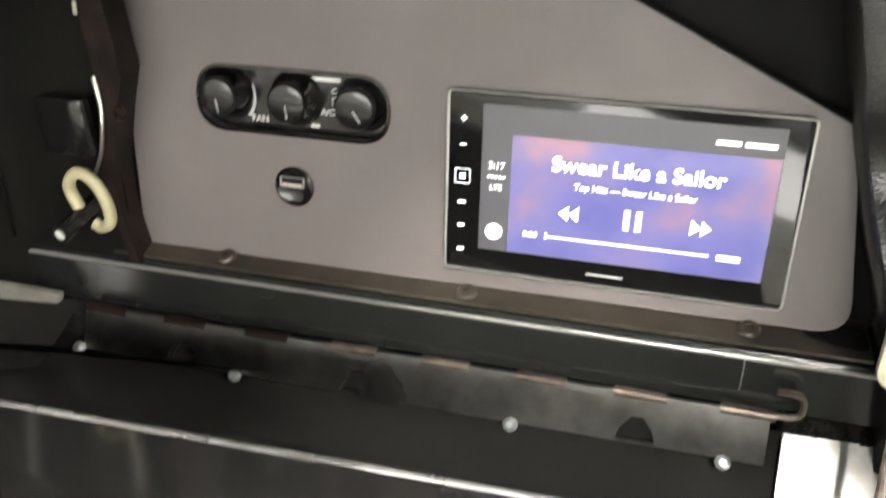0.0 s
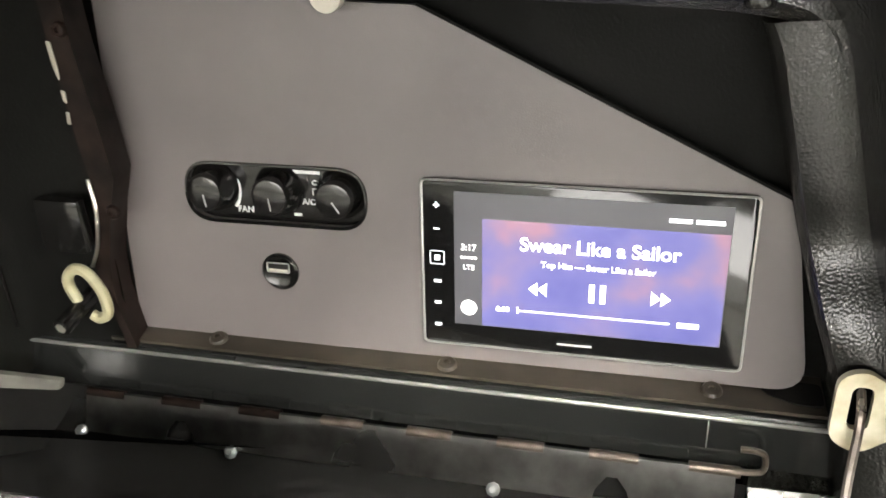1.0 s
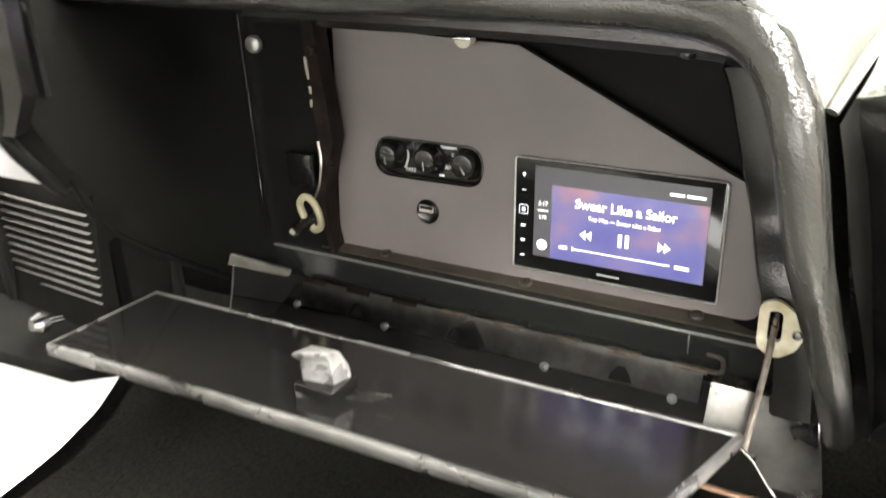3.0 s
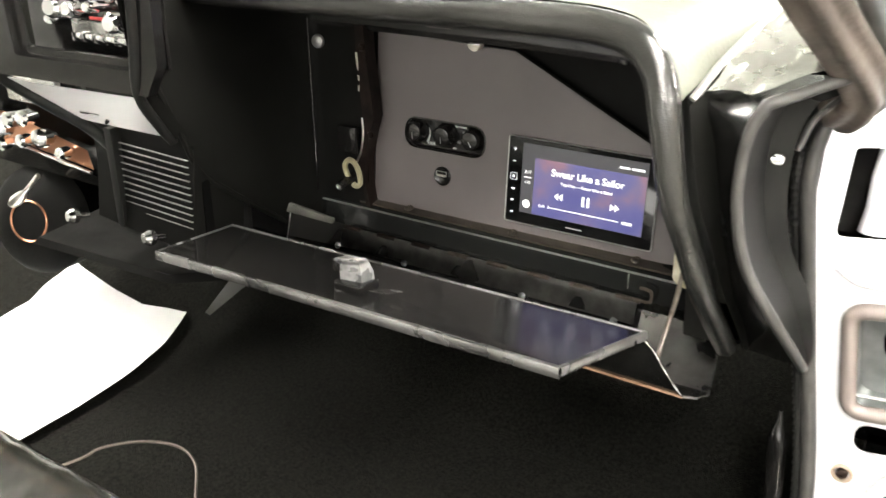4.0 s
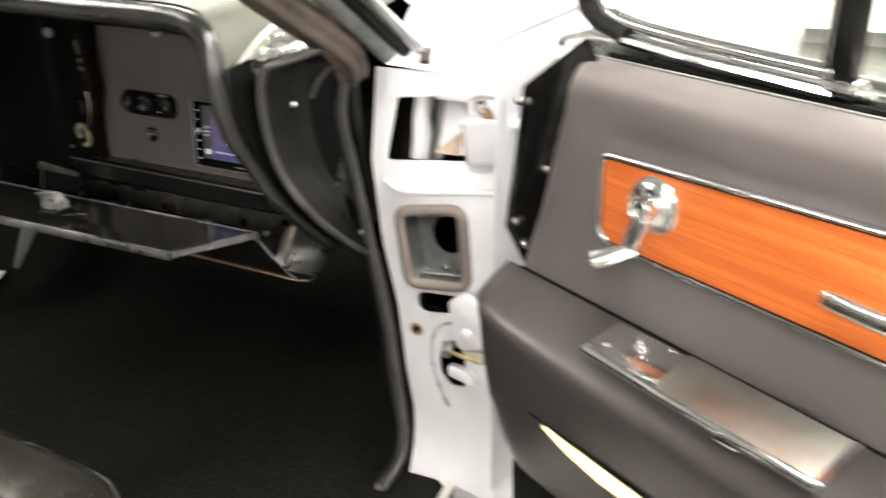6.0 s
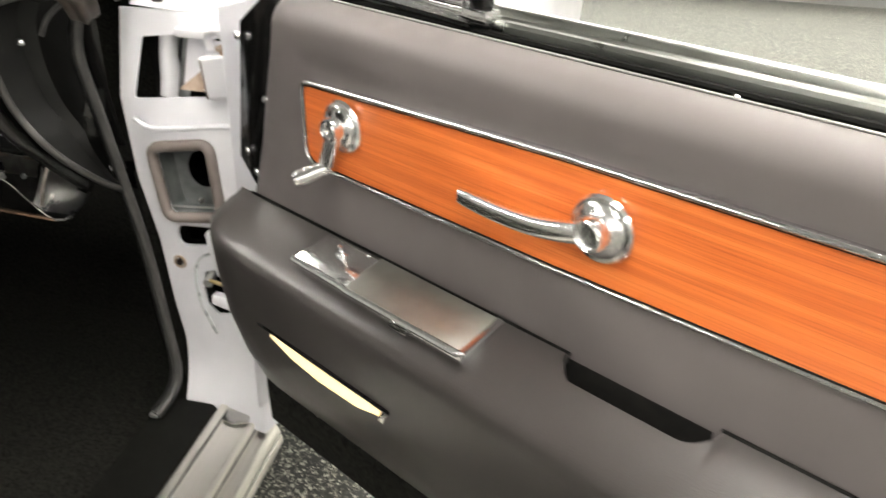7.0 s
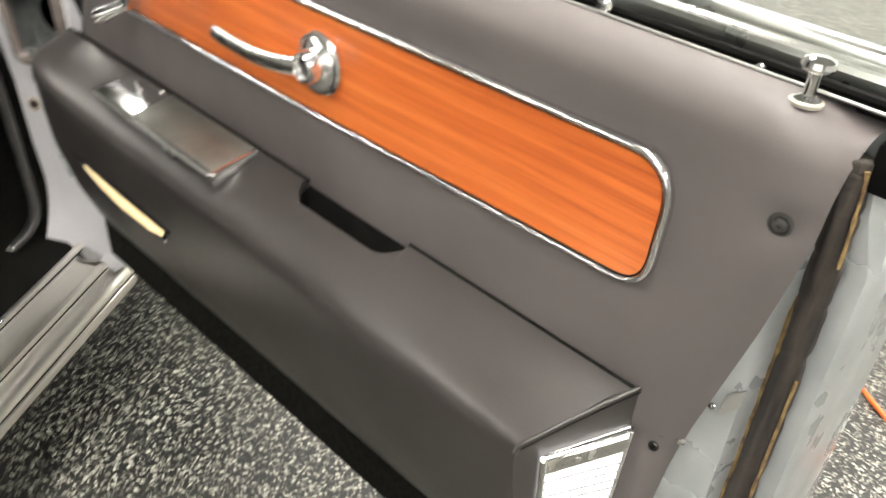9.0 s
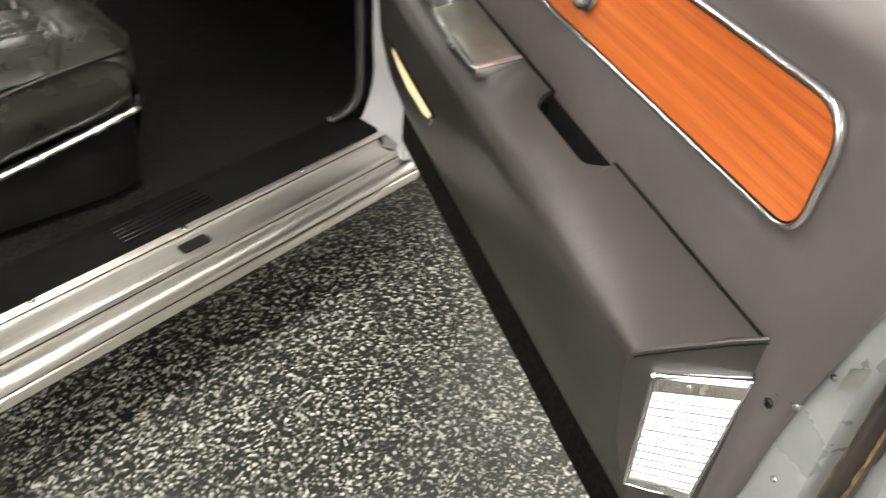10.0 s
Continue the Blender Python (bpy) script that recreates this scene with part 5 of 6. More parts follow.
for x, z, r in ((-0.44, 0.905, 0.008), (-0.395, 0.9, 0.008), (-0.505, 0.868, 0.006), (-0.372, 0.895, 0.006)):
    part("control_knob", spun([(r * 0.5, 0), (r * 0.6, 0.014), (r, 0.018), (r, 0.026), (r * 0.7, 0.03)], toward((x, -0.203, z), (0.2, -1, 0.1)), 14), CHROME, pod, "chrome knob")
part("dial_window", box((-0.43, -0.205, 0.902), (0.1, 0.004, 0.02), 0.001), SATIN, pod, "pale dial window")
part("vent_corner", box((-0.489, -0.181, 0.665), (0.014, 0.014, 0.145), 0.003), DARK_CAST, pod, "black corner post of the vent")
part("backing", box((-0.51, -0.09, 0.76), (0.3, 0.006, 0.4)), BLACK_FLAT, pod)

pod.matrix_basis = Matrix.Translation((0.055, -0.04, 0.012)) @ pod.matrix_basis

# driver's side
panel = thing("instrument_panel", (-0.8, -0.1, 0.6), "bright instrument panel with chrome knobs on a copper strip", "instrument panel")
part("face", box((-0.85, -0.1, 0.75), (0.5, 0.02, 0.3), 0.004), BLACK_GLOSS, panel)
part("copper_strip", grid([[(-0.98, -0.135, 0.71), (-0.8, -0.14, 0.7), (-0.6, -0.15, 0.675)], [(-0.98, -0.13, 0.655), (-0.8, -0.135, 0.655), (-0.6, -0.145, 0.645)]]), COPPER, panel, "copper coloured strip")
part("chrome_edge", tube([(-0.98, -0.135, 0.652), (-0.8, -0.14, 0.652), (-0.6, -0.15, 0.642)], 0.003, 8), CHROME, panel)
part("bright_bezel", box((-0.74, -0.13, 0.745), (0.13, 0.01, 0.05), 0.004), BRUSHED, panel)
for x, z, r in ((-0.79, 0.685, 0.017), (-0.76, 0.70, 0.012), (-0.685, 0.683, 0.014), (-0.83, 0.68, 0.013), (-0.64, 0.668, 0.009), (-0.79, 0.66, 0.011), (-0.72, 0.708, 0.012), (-0.735, 0.672, 0.010), (-0.815, 0.705, 0.012)):
    part("knob", spun([(r * 0.5, 0), (r * 0.5, 0.012), (r, 0.014), (r, 0.03), (r * 0.6, 0.034)], toward((x, -0.145, z), (0.3, -1, 0.1)), 18), CHROME, panel, "round chrome knob")
part("gauge", spun([(0.045, 0), (0.045, 0.02), (0.04, 0.022), (0.001, 0.022)], toward((-0.88, -0.12, 0.70), (0.2, -1, 0)), 28), GLASS_BLACK, panel, "dark round gauge")
part("side_trim", grid([[(-0.98, -0.25, 0.95), (-0.66, -0.25, 0.95)], [(-0.95, -0.22, 0.78), (-0.62, -0.24, 0.80)]]), PAD_TOP, panel)
wheel = thing("steering_column", (-0.815, -0.15, 0.3), "dark round steering column bowl with a copper ring", "steering column")
m = toward((-0.817, -0.12, 0.515), (0.35, -0.9, 0.25))
part("bowl", spun([(0.085, -0.06), (0.09, -0.01), (0.075, 0.01), (0.04, 0.02), (0.001, 0.022)], m, 36), BLACK_SOFT, wheel)
part("ring", tube([m @ Vector((0.033 * math.cos(q), 0.033 * math.sin(q), 0.022)) for q in [2 * math.pi * k / 32 for k in range(33)]], 0.0016, 6, False), COPPER, wheel, "copper ring")
part("horn_bar", tube(curve([(-0.72, -0.16, 0.62), (-0.75, -0.17, 0.59), (-0.80, -0.165, 0.56)], 4), [0.0035] * 5 + [0.008, 0.009, 0.0095, 0.007], 8), WORN_STEEL, wheel, "bright bent lever")
part("column", tube([m @ Vector((0, 0, -0.05)), m @ Vector((0.05, 0.1, -0.4))], 0.05, 16), BLACK_SOFT, wheel)

# ---- floor things and seat ----


def along(line, t):
    """A place on a polyline, t from 0 to 1."""
    k = min(int(t * (len(line) - 1)), len(line) - 2)
    return mixed(line[k], line[k + 1], t * (len(line) - 1) - k)


FAR = [Vector(p) for p in ((-1.261, 0.197), (-1.16, 0.175), (-1.06, 0.158), (-0.957, 0.145), (-0.85, 0.172))]
NEAR = [Vector(p) for p in ((-1.02, -0.5), (-0.87, -0.5), (-0.72, -0.5))]
LEFT = [Vector(p) for p in ((-1.261, 0.197), (-1.165, 0.02), (-1.148, -0.084), (-1.09, -0.28), (-1.02, -0.5))]
RIGHT = [Vector(p) for p in ((-0.85, 0.172), (-0.79, 0.07), (-0.741, -0.038), (-0.73, -0.15), (-0.723, -0.262), (-0.72, -0.5))]
rows = []
for i in range(25):
    row = []
    for j in range(25):
        u, v = j / 24, i / 24
        p = mixed(along(FAR, u), along(NEAR, u), v) + mixed(along(LEFT, v), along(RIGHT, v), u)
        p = p - mixed(mixed(FAR[0], FAR[-1], u), mixed(NEAR[0], NEAR[-1], u), v)
        row.append((p.x, p.y, 0.212 + 0.010 * noise.noise(Vector((p.x * 5, p.y * 5, 0))) + 0.004 * noise.noise(Vector((p.x * 14, p.y * 14, 3)))))
    rows.append(row)
solo("paper_mat", grid(rows), PAPER, "crumpled white paper mat on the driver's floor", "floor mat")
solo("floor_cable", tube(curve([(-0.6, -0.36, 0.235), (-0.555, -0.278, 0.245), (-0.545, -0.248, 0.25), (-0.503, -0.208, 0.254), (-0.45, -0.184, 0.252), (-0.407, -0.191, 0.244), (-0.372, -0.222, 0.232), (-0.345, -0.252, 0.222), (-0.31, -0.3, 0.2)], 6), 0.002, 8), TAN, "thin tan cable looped on the carpet", "cable")

seat = thing("front_seat", (-0.3, -0.7, 0.17), "black leather front bench seat with a chrome side strip", "car seat")
prof = curve([(0, p, q) for p, q in ((-0.445, 0.26), (-0.428, 0.33), (-0.425, 0.385), (-0.434, 0.43), (-0.458, 0.456), (-0.5, 0.466), (-0.545, 0.464), (-0.56, 0.458), (-0.6, 0.46), (-0.8, 0.448), (-1.0, 0.43), (-1.25, 0.415))], 9)
rows = []
for i in range(260):
    x = -1.3 + 1.58 * i / 259
    dx = max(0.0, (x - 0.17) / 0.11)
    row = []
    for v in prof:
        lift = min(1, max(0, (v.z - 0.26) / 0.12))
        fold = 0.0065 * noise.noise(Vector((x * 12 + v.y * 6, v.y * 4, v.z * 4))) + 0.0022 * noise.noise(Vector((x * 30 + 14 * v.y, v.y * 6, v.z * 6)))
        fold *= 1.0 if v.y > -0.54 else 0.2
        rib = 0.006 * (abs(math.sin(math.pi * x / 0.046)) - 0.7) * min(1, max(0, (-0.552 - v.y) / 0.012)) * (1 if x < 0.2 else 0)
        row.append((x, v.y - 0.035 * dx ** 2.4 * (1 if v.y > -0.65 else 0) + fold * 0.5, v.z - 0.034 * dx ** 2.4 * lift + (fold + rib) * lift))
    rows.append(row)
part("cushion", grid(rows), LEATHER, seat, "creased black leather cushion with ribbed insert", 60)
SIDE = ((0.27, -0.476), (0.282, -0.52), (0.284, -0.6), (0.284, -0.7), (0.284, -0.9), (0.284, -1.3))
part("cushion_side", grid([[(x + o, y + 0.4 * o * (k == 0), z - 0.19 * max(0, -0.56 - y) + f * 0.004 * noise.noise(Vector((y * 14, z * 30, 1)))) for k, (x, y) in enumerate(SIDE)] for z, o, f in ((0.434, -0.004, 0), (0.415, 0.004, 1), (0.385, 0.008, 1), (0.352, 0.007, 1), (0.333, 0.0, 0))]), LEATHER, seat, "smooth black leather side")
part("piping", tube(curve([(-1.3, -0.434, 0.43), (-0.2, -0.434, 0.43), (0.16, -0.436, 0.43), (0.235, -0.45, 0.432), (0.268, -0.478, 0.435), (0.282, -0.53, 0.437), (0.285, -0.6, 0.43), (0.285, -0.7, 0.411), (0.285, -0.9, 0.373), (0.285, -1.3, 0.30)], 5), 0.0038, 8), LEATHER, seat, "sewn piping")
part("chrome_strip", tube(curve([(0.262, -0.449, 0.343), (0.284, -0.464, 0.341), (0.293, -0.49, 0.337), (0.294, -0.58, 0.317), (0.294, -0.7, 0.292), (0.294, -0.95, 0.245), (0.294, -1.25, 0.19)], 6), 0.0072, 10), BRUSHED, seat, "chrome side strip")
part("skirt", grid([[(x, y, z - 0.2 * max(0, -0.5 - y) * (1 - t)) for x, y in ((0.2, -0.44), (0.272, -0.468), (0.286, -0.52), (0.287, -0.7), (0.287, -0.95), (0.286, -1.3))] for z, t in ((0.338, 0), (0.3, 0.2), (0.25, 0.6), (0.19, 1.0))]), DARK_CAST, seat, "smooth black skirt under the strip")
part("base", grid([[(-1.3, -0.45, 0.27), (0.2, -0.45, 0.27), (0.265, -0.5, 0.28), (0.275, -0.8, 0.26), (0.275, -1.3, 0.24)], [(-1.3, -0.47, 0.17), (0.18, -0.47, 0.17), (0.24, -0.52, 0.17), (0.25, -0.8, 0.17), (0.25, -1.3, 0.17)]]), BLACK_SOFT, seat)
solo("seat_cable", tube(curve([(-0.42, -0.8, 0.462), (-0.25, -0.68, 0.467), (-0.159, -0.57, 0.475), (-0.125, -0.509, 0.479), (-0.094, -0.462, 0.470), (-0.066, -0.43, 0.448), (-0.037, -0.417, 0.40), (-0.02, -0.412, 0.3), (-0.03, -0.412, 0.19)], 6), 0.0036, 8), CABLE, "black cable lying over the seat edge", "cable")

# ---- open front door ----
OPEN = -26.49
cd = thing("passenger_door", (0.5534, -0.148, 0.0), "open car door with grey vinyl trim and an orange wood panel", "car door", rz=OPEN, local=True)


def D(s, d, z):
    """On the door: s from hinge to lock, d towards the cabin, z up."""
    return Vector((s, -d, z))


def front(z):
    return np.interp(z, (0.40, 0.66, 0.674, 0.752, 0.852, 0.918), (0.05, 0.052, 0.056, 0.082, 0.109, 0.121))


def rear(z):
    return np.interp(z, (0.34, 0.40, 0.53, 0.60, 0.661, 0.763, 0.831, 0.884, 0.93), (0.88, 0.898, 0.918, 0.922, 0.930, 0.951, 0.962, 0.964, 0.968))


WOODLINE = rounded([(0.176, 0.747), (0.5, 0.7485), (0.875, 0.7565), (0.877, 0.850), (0.5, 0.8445), (0.174, 0.832)], [0.022, 0.0, 0.026, 0.034, 0.0, 0.012], 7)


def from_trim(s, z):
    x = max(0.176 - s, 0, s - 0.876)
    y = max(0.748 - z, 0, z - 0.852)
    return math.hypot(x, y)


LEVELS = [(0.0, mixed(0.650, 0.882, k / 38)) for k in range(39)] + [(-0.0012, 0.888), (-0.0035, 0.894), (-0.008, 0.9), (-0.015, 0.904), (-0.023, 0.9065), (-0.031, 0.908)]
rows = []
for base, z in LEVELS:
    row = []
    a, c = float(front(z)), float(rear(z))
    for j in range(97):
        s = mixed(a, c, j / 96)
        d = base - 0.012 * math.exp(-min(s - a, c - s) / 0.007)
        corner = max(0, (s - 0.925) / 0.04) * max(0, (z - 0.86) / 0.045)
        d -= 0.012 * corner + 0.0035 * math.exp(-from_trim(s, z) / 0.008)
        d += 0.0012 * noise.noise(Vector((s * 9, z * 9, 0)))
        d -= 0.005 * math.exp(-(math.hypot(s - 0.943, z - 0.8405) / 0.012) ** 2)
        row.append(D(s, d, z - 0.008 * corner))
    rows.append(row)
part("upper_trim", grid(rows), GREY, cd, "grey vinyl upper trim", 60)
rows = []
for z in (0.395, 0.42, 0.46, 0.50, 0.54, 0.58, 0.61, 0.63, 0.645, 0.650):
    a, c = 0.05, float(rear(z)) - 0.002
    r = 0.02
    turn = [(c - r + r * math.sin(q), -0.003 - r * (1 - math.cos(q)) * 0.8) for q in (0, 0.25, 0.5, 0.75, 1.0, 1.25, 1.5)]
    rows.append([D(s, d, z) for s, d in [(a, -0.014), (a + 0.01, -0.006), (a + 0.03, -0.004), (0.3, -0.004), (0.6, -0.004), (0.86, -0.004)] + turn])
part("lower_trim", grid(rows), GREY, cd, "grey vinyl lower trim")
part("trim_seam", tube([D(0.88, -0.0035, 0.652), D(0.90, -0.0035, 0.651), D(0.915, -0.004, 0.6495), D(float(rear(0.647)) - 0.003, -0.013, 0.648)], 0.0011, 6), BLACK_SOFT, cd)
part("wood_panel", slab(WOODLINE, lambda a, b, c: D(a, c - 0.002, b), 0.003), WOOD, cd, "glossy orange wood grain panel")


def widened(loop, by):
    """The loop moved outwards by a distance."""
    out, n = [], len(loop)
    for k in range(n):
        a, c = Vector(loop[k - 1]), Vector(loop[(k + 1) % n])
        way = (c - a).normalized()
        out.append((loop[k][0] + way.y * by, loop[k][1] - way.x * by))
    return out


TRIM = ((-0.0022, 0.0012), (-0.0016, 0.0032), (-0.0004, 0.0040), (0.0016, 0.0035), (0.003, 0.0018), (0.0034, -0.002))
part("wood_trim", grid([[D(a, h, b) for a, b in widened(WOODLINE, o)] for o, h in TRIM], True), TRIM_CHROME, cd, "flat chrome trim round the wood panel", 60)
part("trim_groove", tube([D(a, 0.0016, b) for a, b in widened(WOODLINE, -0.0026) + widened(WOODLINE, -0.0026)[:2]], 0.0008, 6, False), BLACK_FLAT, cd, "dark line inside the trim")

# armrest
rows = []
EDGE = [(0.045, 0.0, 0.0), (0.046, 0.035, 0.35), (0.055, 0.055, 0.7), (0.075, 0.068, 0.92), (0.105, 0.074, 1.0)]
spots = [0.15, 0.22, 0.3, 0.4, 0.47, 0.50, 0.515, 0.521, 0.5225, 0.5245, 0.528, 0.534, 0.541, 0.56, 0.58, 0.60, 0.61, 0.62, 0.63, 0.64, 0.644, 0.649, 0.653, 0.657, 0.660, 0.662, 0.6635, 0.664, 0.67, 0.68, 0.74, 0.80, 0.84, 0.85]


def armrest_row(s, wide, back=0.0):
    skew = max(0.0, (s - 0.80) / 0.05)

    def at(d, z):
        return D(s + skew * 0.042 * (1 - d / 0.075) + max(0, 0.15 - s) * 0.3 * (0.68 - z) / 0.27, d, z)

    ztop, zf = 0.678 + 0.004 * min(1, s), np.interp(s, (0.05, 0.15, 0.3, 0.85), (0.660, 0.650, 0.645, 0.641))
    flat = skew
    zf += 0.003 * flat
    top = [(0.0, ztop - 0.006), (0.002, ztop), (0.25 * wide, ztop - 0.004), (0.6 * wide, mixed(ztop, zf, 0.45 + 0.12 * flat)), (wide * 0.82, mixed(ztop, zf, 0.72 + 0.08 * flat)), (wide * 0.92, mixed(ztop, zf, 0.9))]
    if back > 0.001:
        ds, zs = [d for d, z in top[1:]], [z for d, z in top[1:]]
        lip = [back, back + 0.002, mixed(back, 0.6 * wide, 0.4), 0.6 * wide]
        top[:4] = [(d, float(np.interp(d, ds, zs)) - (0.006 if k == 0 else 0.0)) for k, d in enumerate(lip)]
    return [at(d, z) for d, z in top] + [at(wide * (0.982 + 0.005 * flat), zf - 0.0014 + 0.0006 * flat), at(wide, zf - 0.007 + 0.002 * flat), at(wide * 0.995, zf - 0.02),
            at(wide * 0.96, 0.60), at(wide * 0.87, 0.55), at(wide * 0.64, 0.49), at(wide * 0.33, 0.44), at(wide * 0.06, 0.417), at(-0.008, 0.412)]


for s, w, _ in EDGE:
    rows.append(armrest_row(s, max(w, 0.004)))
for s in spots:
    a, c = max(0.0, min(1.0, (s - 0.522) / 0.018)), max(0.0, min(1.0, (0.664 - s) / 0.026))
    notch = math.sqrt(a) * math.sqrt(1 - (1 - c) ** 2)
    rows.append(armrest_row(s, 0.076, 0.025 * min(1.0, notch)))
part("armrest", grid(rows), ARM_VINYL, cd, "padded grey vinyl armrest", 50)
last = rows[-1]
b = bmesh.new()
b.faces.new([b.verts.new(p) for p in last])
part("armrest_end", b, ARM_VINYL, cd, "grey vinyl armrest end")
PIPE = [D(s, d, z) for s, d, z in ((0.8925, 0.001, 0.682), (0.882, 0.02, 0.6735), (0.867, 0.046, 0.659), (0.8555, 0.068, 0.6475), (0.8512, 0.0745, 0.6425), (0.8495, 0.0768, 0.6345))]
part("armrest_piping", tube(PIPE, 0.0019, 8), ARM_VINYL, cd, "raised sewn edge")
part("end_seam", tube([p + Vector((0.0012, -0.0004, -0.0032)) for p in PIPE[:5]], 0.0005, 6), BLACK_SOFT, cd, "dark stitched seam")
# pocket walls are black so the recess keeps its shade in the colour
part("pocket", grid([[D(s, d, z) for d, z in ((0.028, 0.664), (0.0285, 0.65), (0.026, 0.625), (0.003, 0.62), (0.002, 0.65), (0.0022, 0.674))] for s in (0.5225, 0.54, 0.6, 0.645, 0.655)]), BLACK_FLAT, cd, "hand pull pocket blackened for its inner shade")
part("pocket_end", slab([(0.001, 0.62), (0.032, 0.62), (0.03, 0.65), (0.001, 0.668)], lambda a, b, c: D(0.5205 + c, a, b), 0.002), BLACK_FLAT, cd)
part("back_seam", tube([D(s, 0.0035, 0.6795) for s in (0.07, 0.3, 0.525)], 0.0016, 6), BLACK_SOFT, cd)
part("back_seam", tube([D(s, 0.0035, 0.6805) for s in (0.662, 0.8, 0.89)], 0.0016, 6), BLACK_SOFT, cd)
# lit courtesy lens in the armrest end
LA, LB = Vector((0.853, 0.073)), Vector((0.8935, -0.003))


def LE(a, z, h):
    """On the armrest end: a 0 at the front edge, 1 at the door."""
    p = mixed(LA, LB, a)
    way = Vector((LB.y - LA.y, -(LB.x - LA.x))).normalized()
    return D(p.x - way.x * h, p.y - way.y * h, z)


LENSLINE = [(0.19, 0.629), (0.96, 0.644), (0.9, 0.503), (0.30, 0.507)]
lamp = part("courtesy_lamp", slab(LENSLINE, lambda a, b, c: LE(a, b, 0.001 + c), 0.004, 0.0), LENS, cd, "lit ribbed courtesy lens")
part("lamp_frame", tube([LE(a, z, 0.004) for a, z in LENSLINE + LENSLINE[:1]], 0.0026, 8, False), TRIM_CHROME, lamp, "chrome lens frame")
part("lamp_header", slab([(0.2, 0.614), (0.94, 0.624), (0.94, 0.638), (0.2, 0.628)], lambda a, b, c: LE(a, b, 0.0052 + c), 0.001), BRUSHED, lamp, "bright plate above the lens")
for k in range(12):
    z = 0.606 - 0.0082 * k
    t = (0.629 - z) / 0.122
    part("lens_rib", tube([LE(mixed(0.2, 0.3, t), z, 0.0055), LE(mixed(0.94, 0.89, t), z + 0.008 - 0.01 * t, 0.0055)], 0.0012, 6), LENS_RIB, lamp)
part("lamp_foot", slab([(0.30, 0.507), (0.9, 0.503), (0.905, 0.512), (0.298, 0.516)], lambda a, b, c: LE(a, b, 0.0052 + c), 0.001), BRUSHED, lamp, "bright plate below the lens")
part("lens_screw", spun([(0.003, 0), (0.003, 0.001), (0.001, 0.0016)], toward(LE(0.5, 0.625, 0.0062), (0.5, -0.3, 0)), 10), CHROME, lamp)

# lit slot in the armrest face
part("slot_light", grid([[D(0.18, 0.0685, 0.568), D(0.21, 0.0698, 0.568), D(0.26, 0.0702, 0.568), D(0.32, 0.0698, 0.567), D(0.364, 0.069, 0.566)], [D(0.181, 0.068, 0.562), D(0.215, 0.067, 0.551), D(0.26, 0.066, 0.544), D(0.32, 0.065, 0.544), D(0.362, 0.0675, 0.556)]]), STRIP, cd, "glowing warm slot light")
part("slot_rim", tube(curve([D(0.16, 0.068, 0.571), D(0.26, 0.0708, 0.5715), D(0.374, 0.0700, 0.569)], 5), 0.0022, 6), BLACK_GLOSS, cd)
part("slot_tip", box(D(0.366, 0.0695, 0.561), (0.007, 0.004, 0.017), 0.0015, pose(0, 0, 0, 0, 20, 0)), CHROME, cd)

# ashtray unit on the armrest
ash = part("ashtray", box(D(0.3395, 0.0375, 0.672), (0.235, 0.051, 0.013), 0.002, pose(0, 0, 0, 11.5, 0, 0)), CHROME, cd, "chrome ashtray and switch plate")
part("lid", slab([(0.302, 0.0125), (0.455, 0.0125), (0.458, 0.064), (0.306, 0.064)], lambda a, b, c: D(a, b, 0.6845 - 0.2 * b + c), 0.004, 0.001), LID, ash, "brushed steel lid")
part("switch_plate", slab([(0.224, 0.0135), (0.298, 0.0125), (0.30, 0.061), (0.222, 0.060)], lambda a, b, c: D(a, b, 0.6825 - 0.2 * b + c), 0.003, 0.001), LID, ash, "brushed switch plate")
part("switch", spun([(0.007, 0), (0.007, 0.003), (0.003, 0.004), (0.003, 0.010), (0.002, 0.012)], toward(D(0.262, 0.028, 0.679), (0, -0.25, 1)), 14), CHROME, ash, "small chrome toggle")
part("lid_rim", tube([D(0.223, 0.060, 0.6725), D(0.30, 0.0625, 0.6735), D(0.31, 0.0645, 0.674), D(0.454, 0.0645, 0.674), D(0.4575, 0.062, 0.6745), D(0.4565, 0.0125, 0.6845)], 0.0034, 8), CHROME, ash)
for a, c in ((0.236, 0.045), (0.285, 0.014)):
    screw("plate_screw", D(a, c, 0.6853 - 0.2 * c), (0, -0.2, 1), 0.003, CHROME, "", parent=ash)
part("lid_tab", box(D(0.385, 0.065, 0.668), (0.022, 0.008, 0.007), 0.0025), CHROME, ash)

# window crank
hub = D(0.242, 0.003, 0.803)
crank = part("window_crank", spun([(0.0255, 0), (0.0265, 0.003), (0.0245, 0.006), (0.0215, 0.0065), (0.0195, 0.009), (0.015, 0.0105), (0.0128, 0.012), (0.0122, 0.018), (0.0115, 0.0215), (0.0098, 0.0225), (0.0082, 0.0215), (0.0078, 0.019), (0.0005, 0.018)], toward(hub, (0, -1, 0)), 32), HANDLE, cd, "chrome window crank")
part("arm", flat_bar(curve([D(0.243, 0.017, 0.803), D(0.240, 0.019, 0.788), D(0.234, 0.020, 0.772), D(0.228, 0.020, 0.758)], 6), ((0, 1), (0.0045, 0.004)), ((0, 0.5, 1), (0.0105, 0.0085, 0.008))), HANDLE, crank)
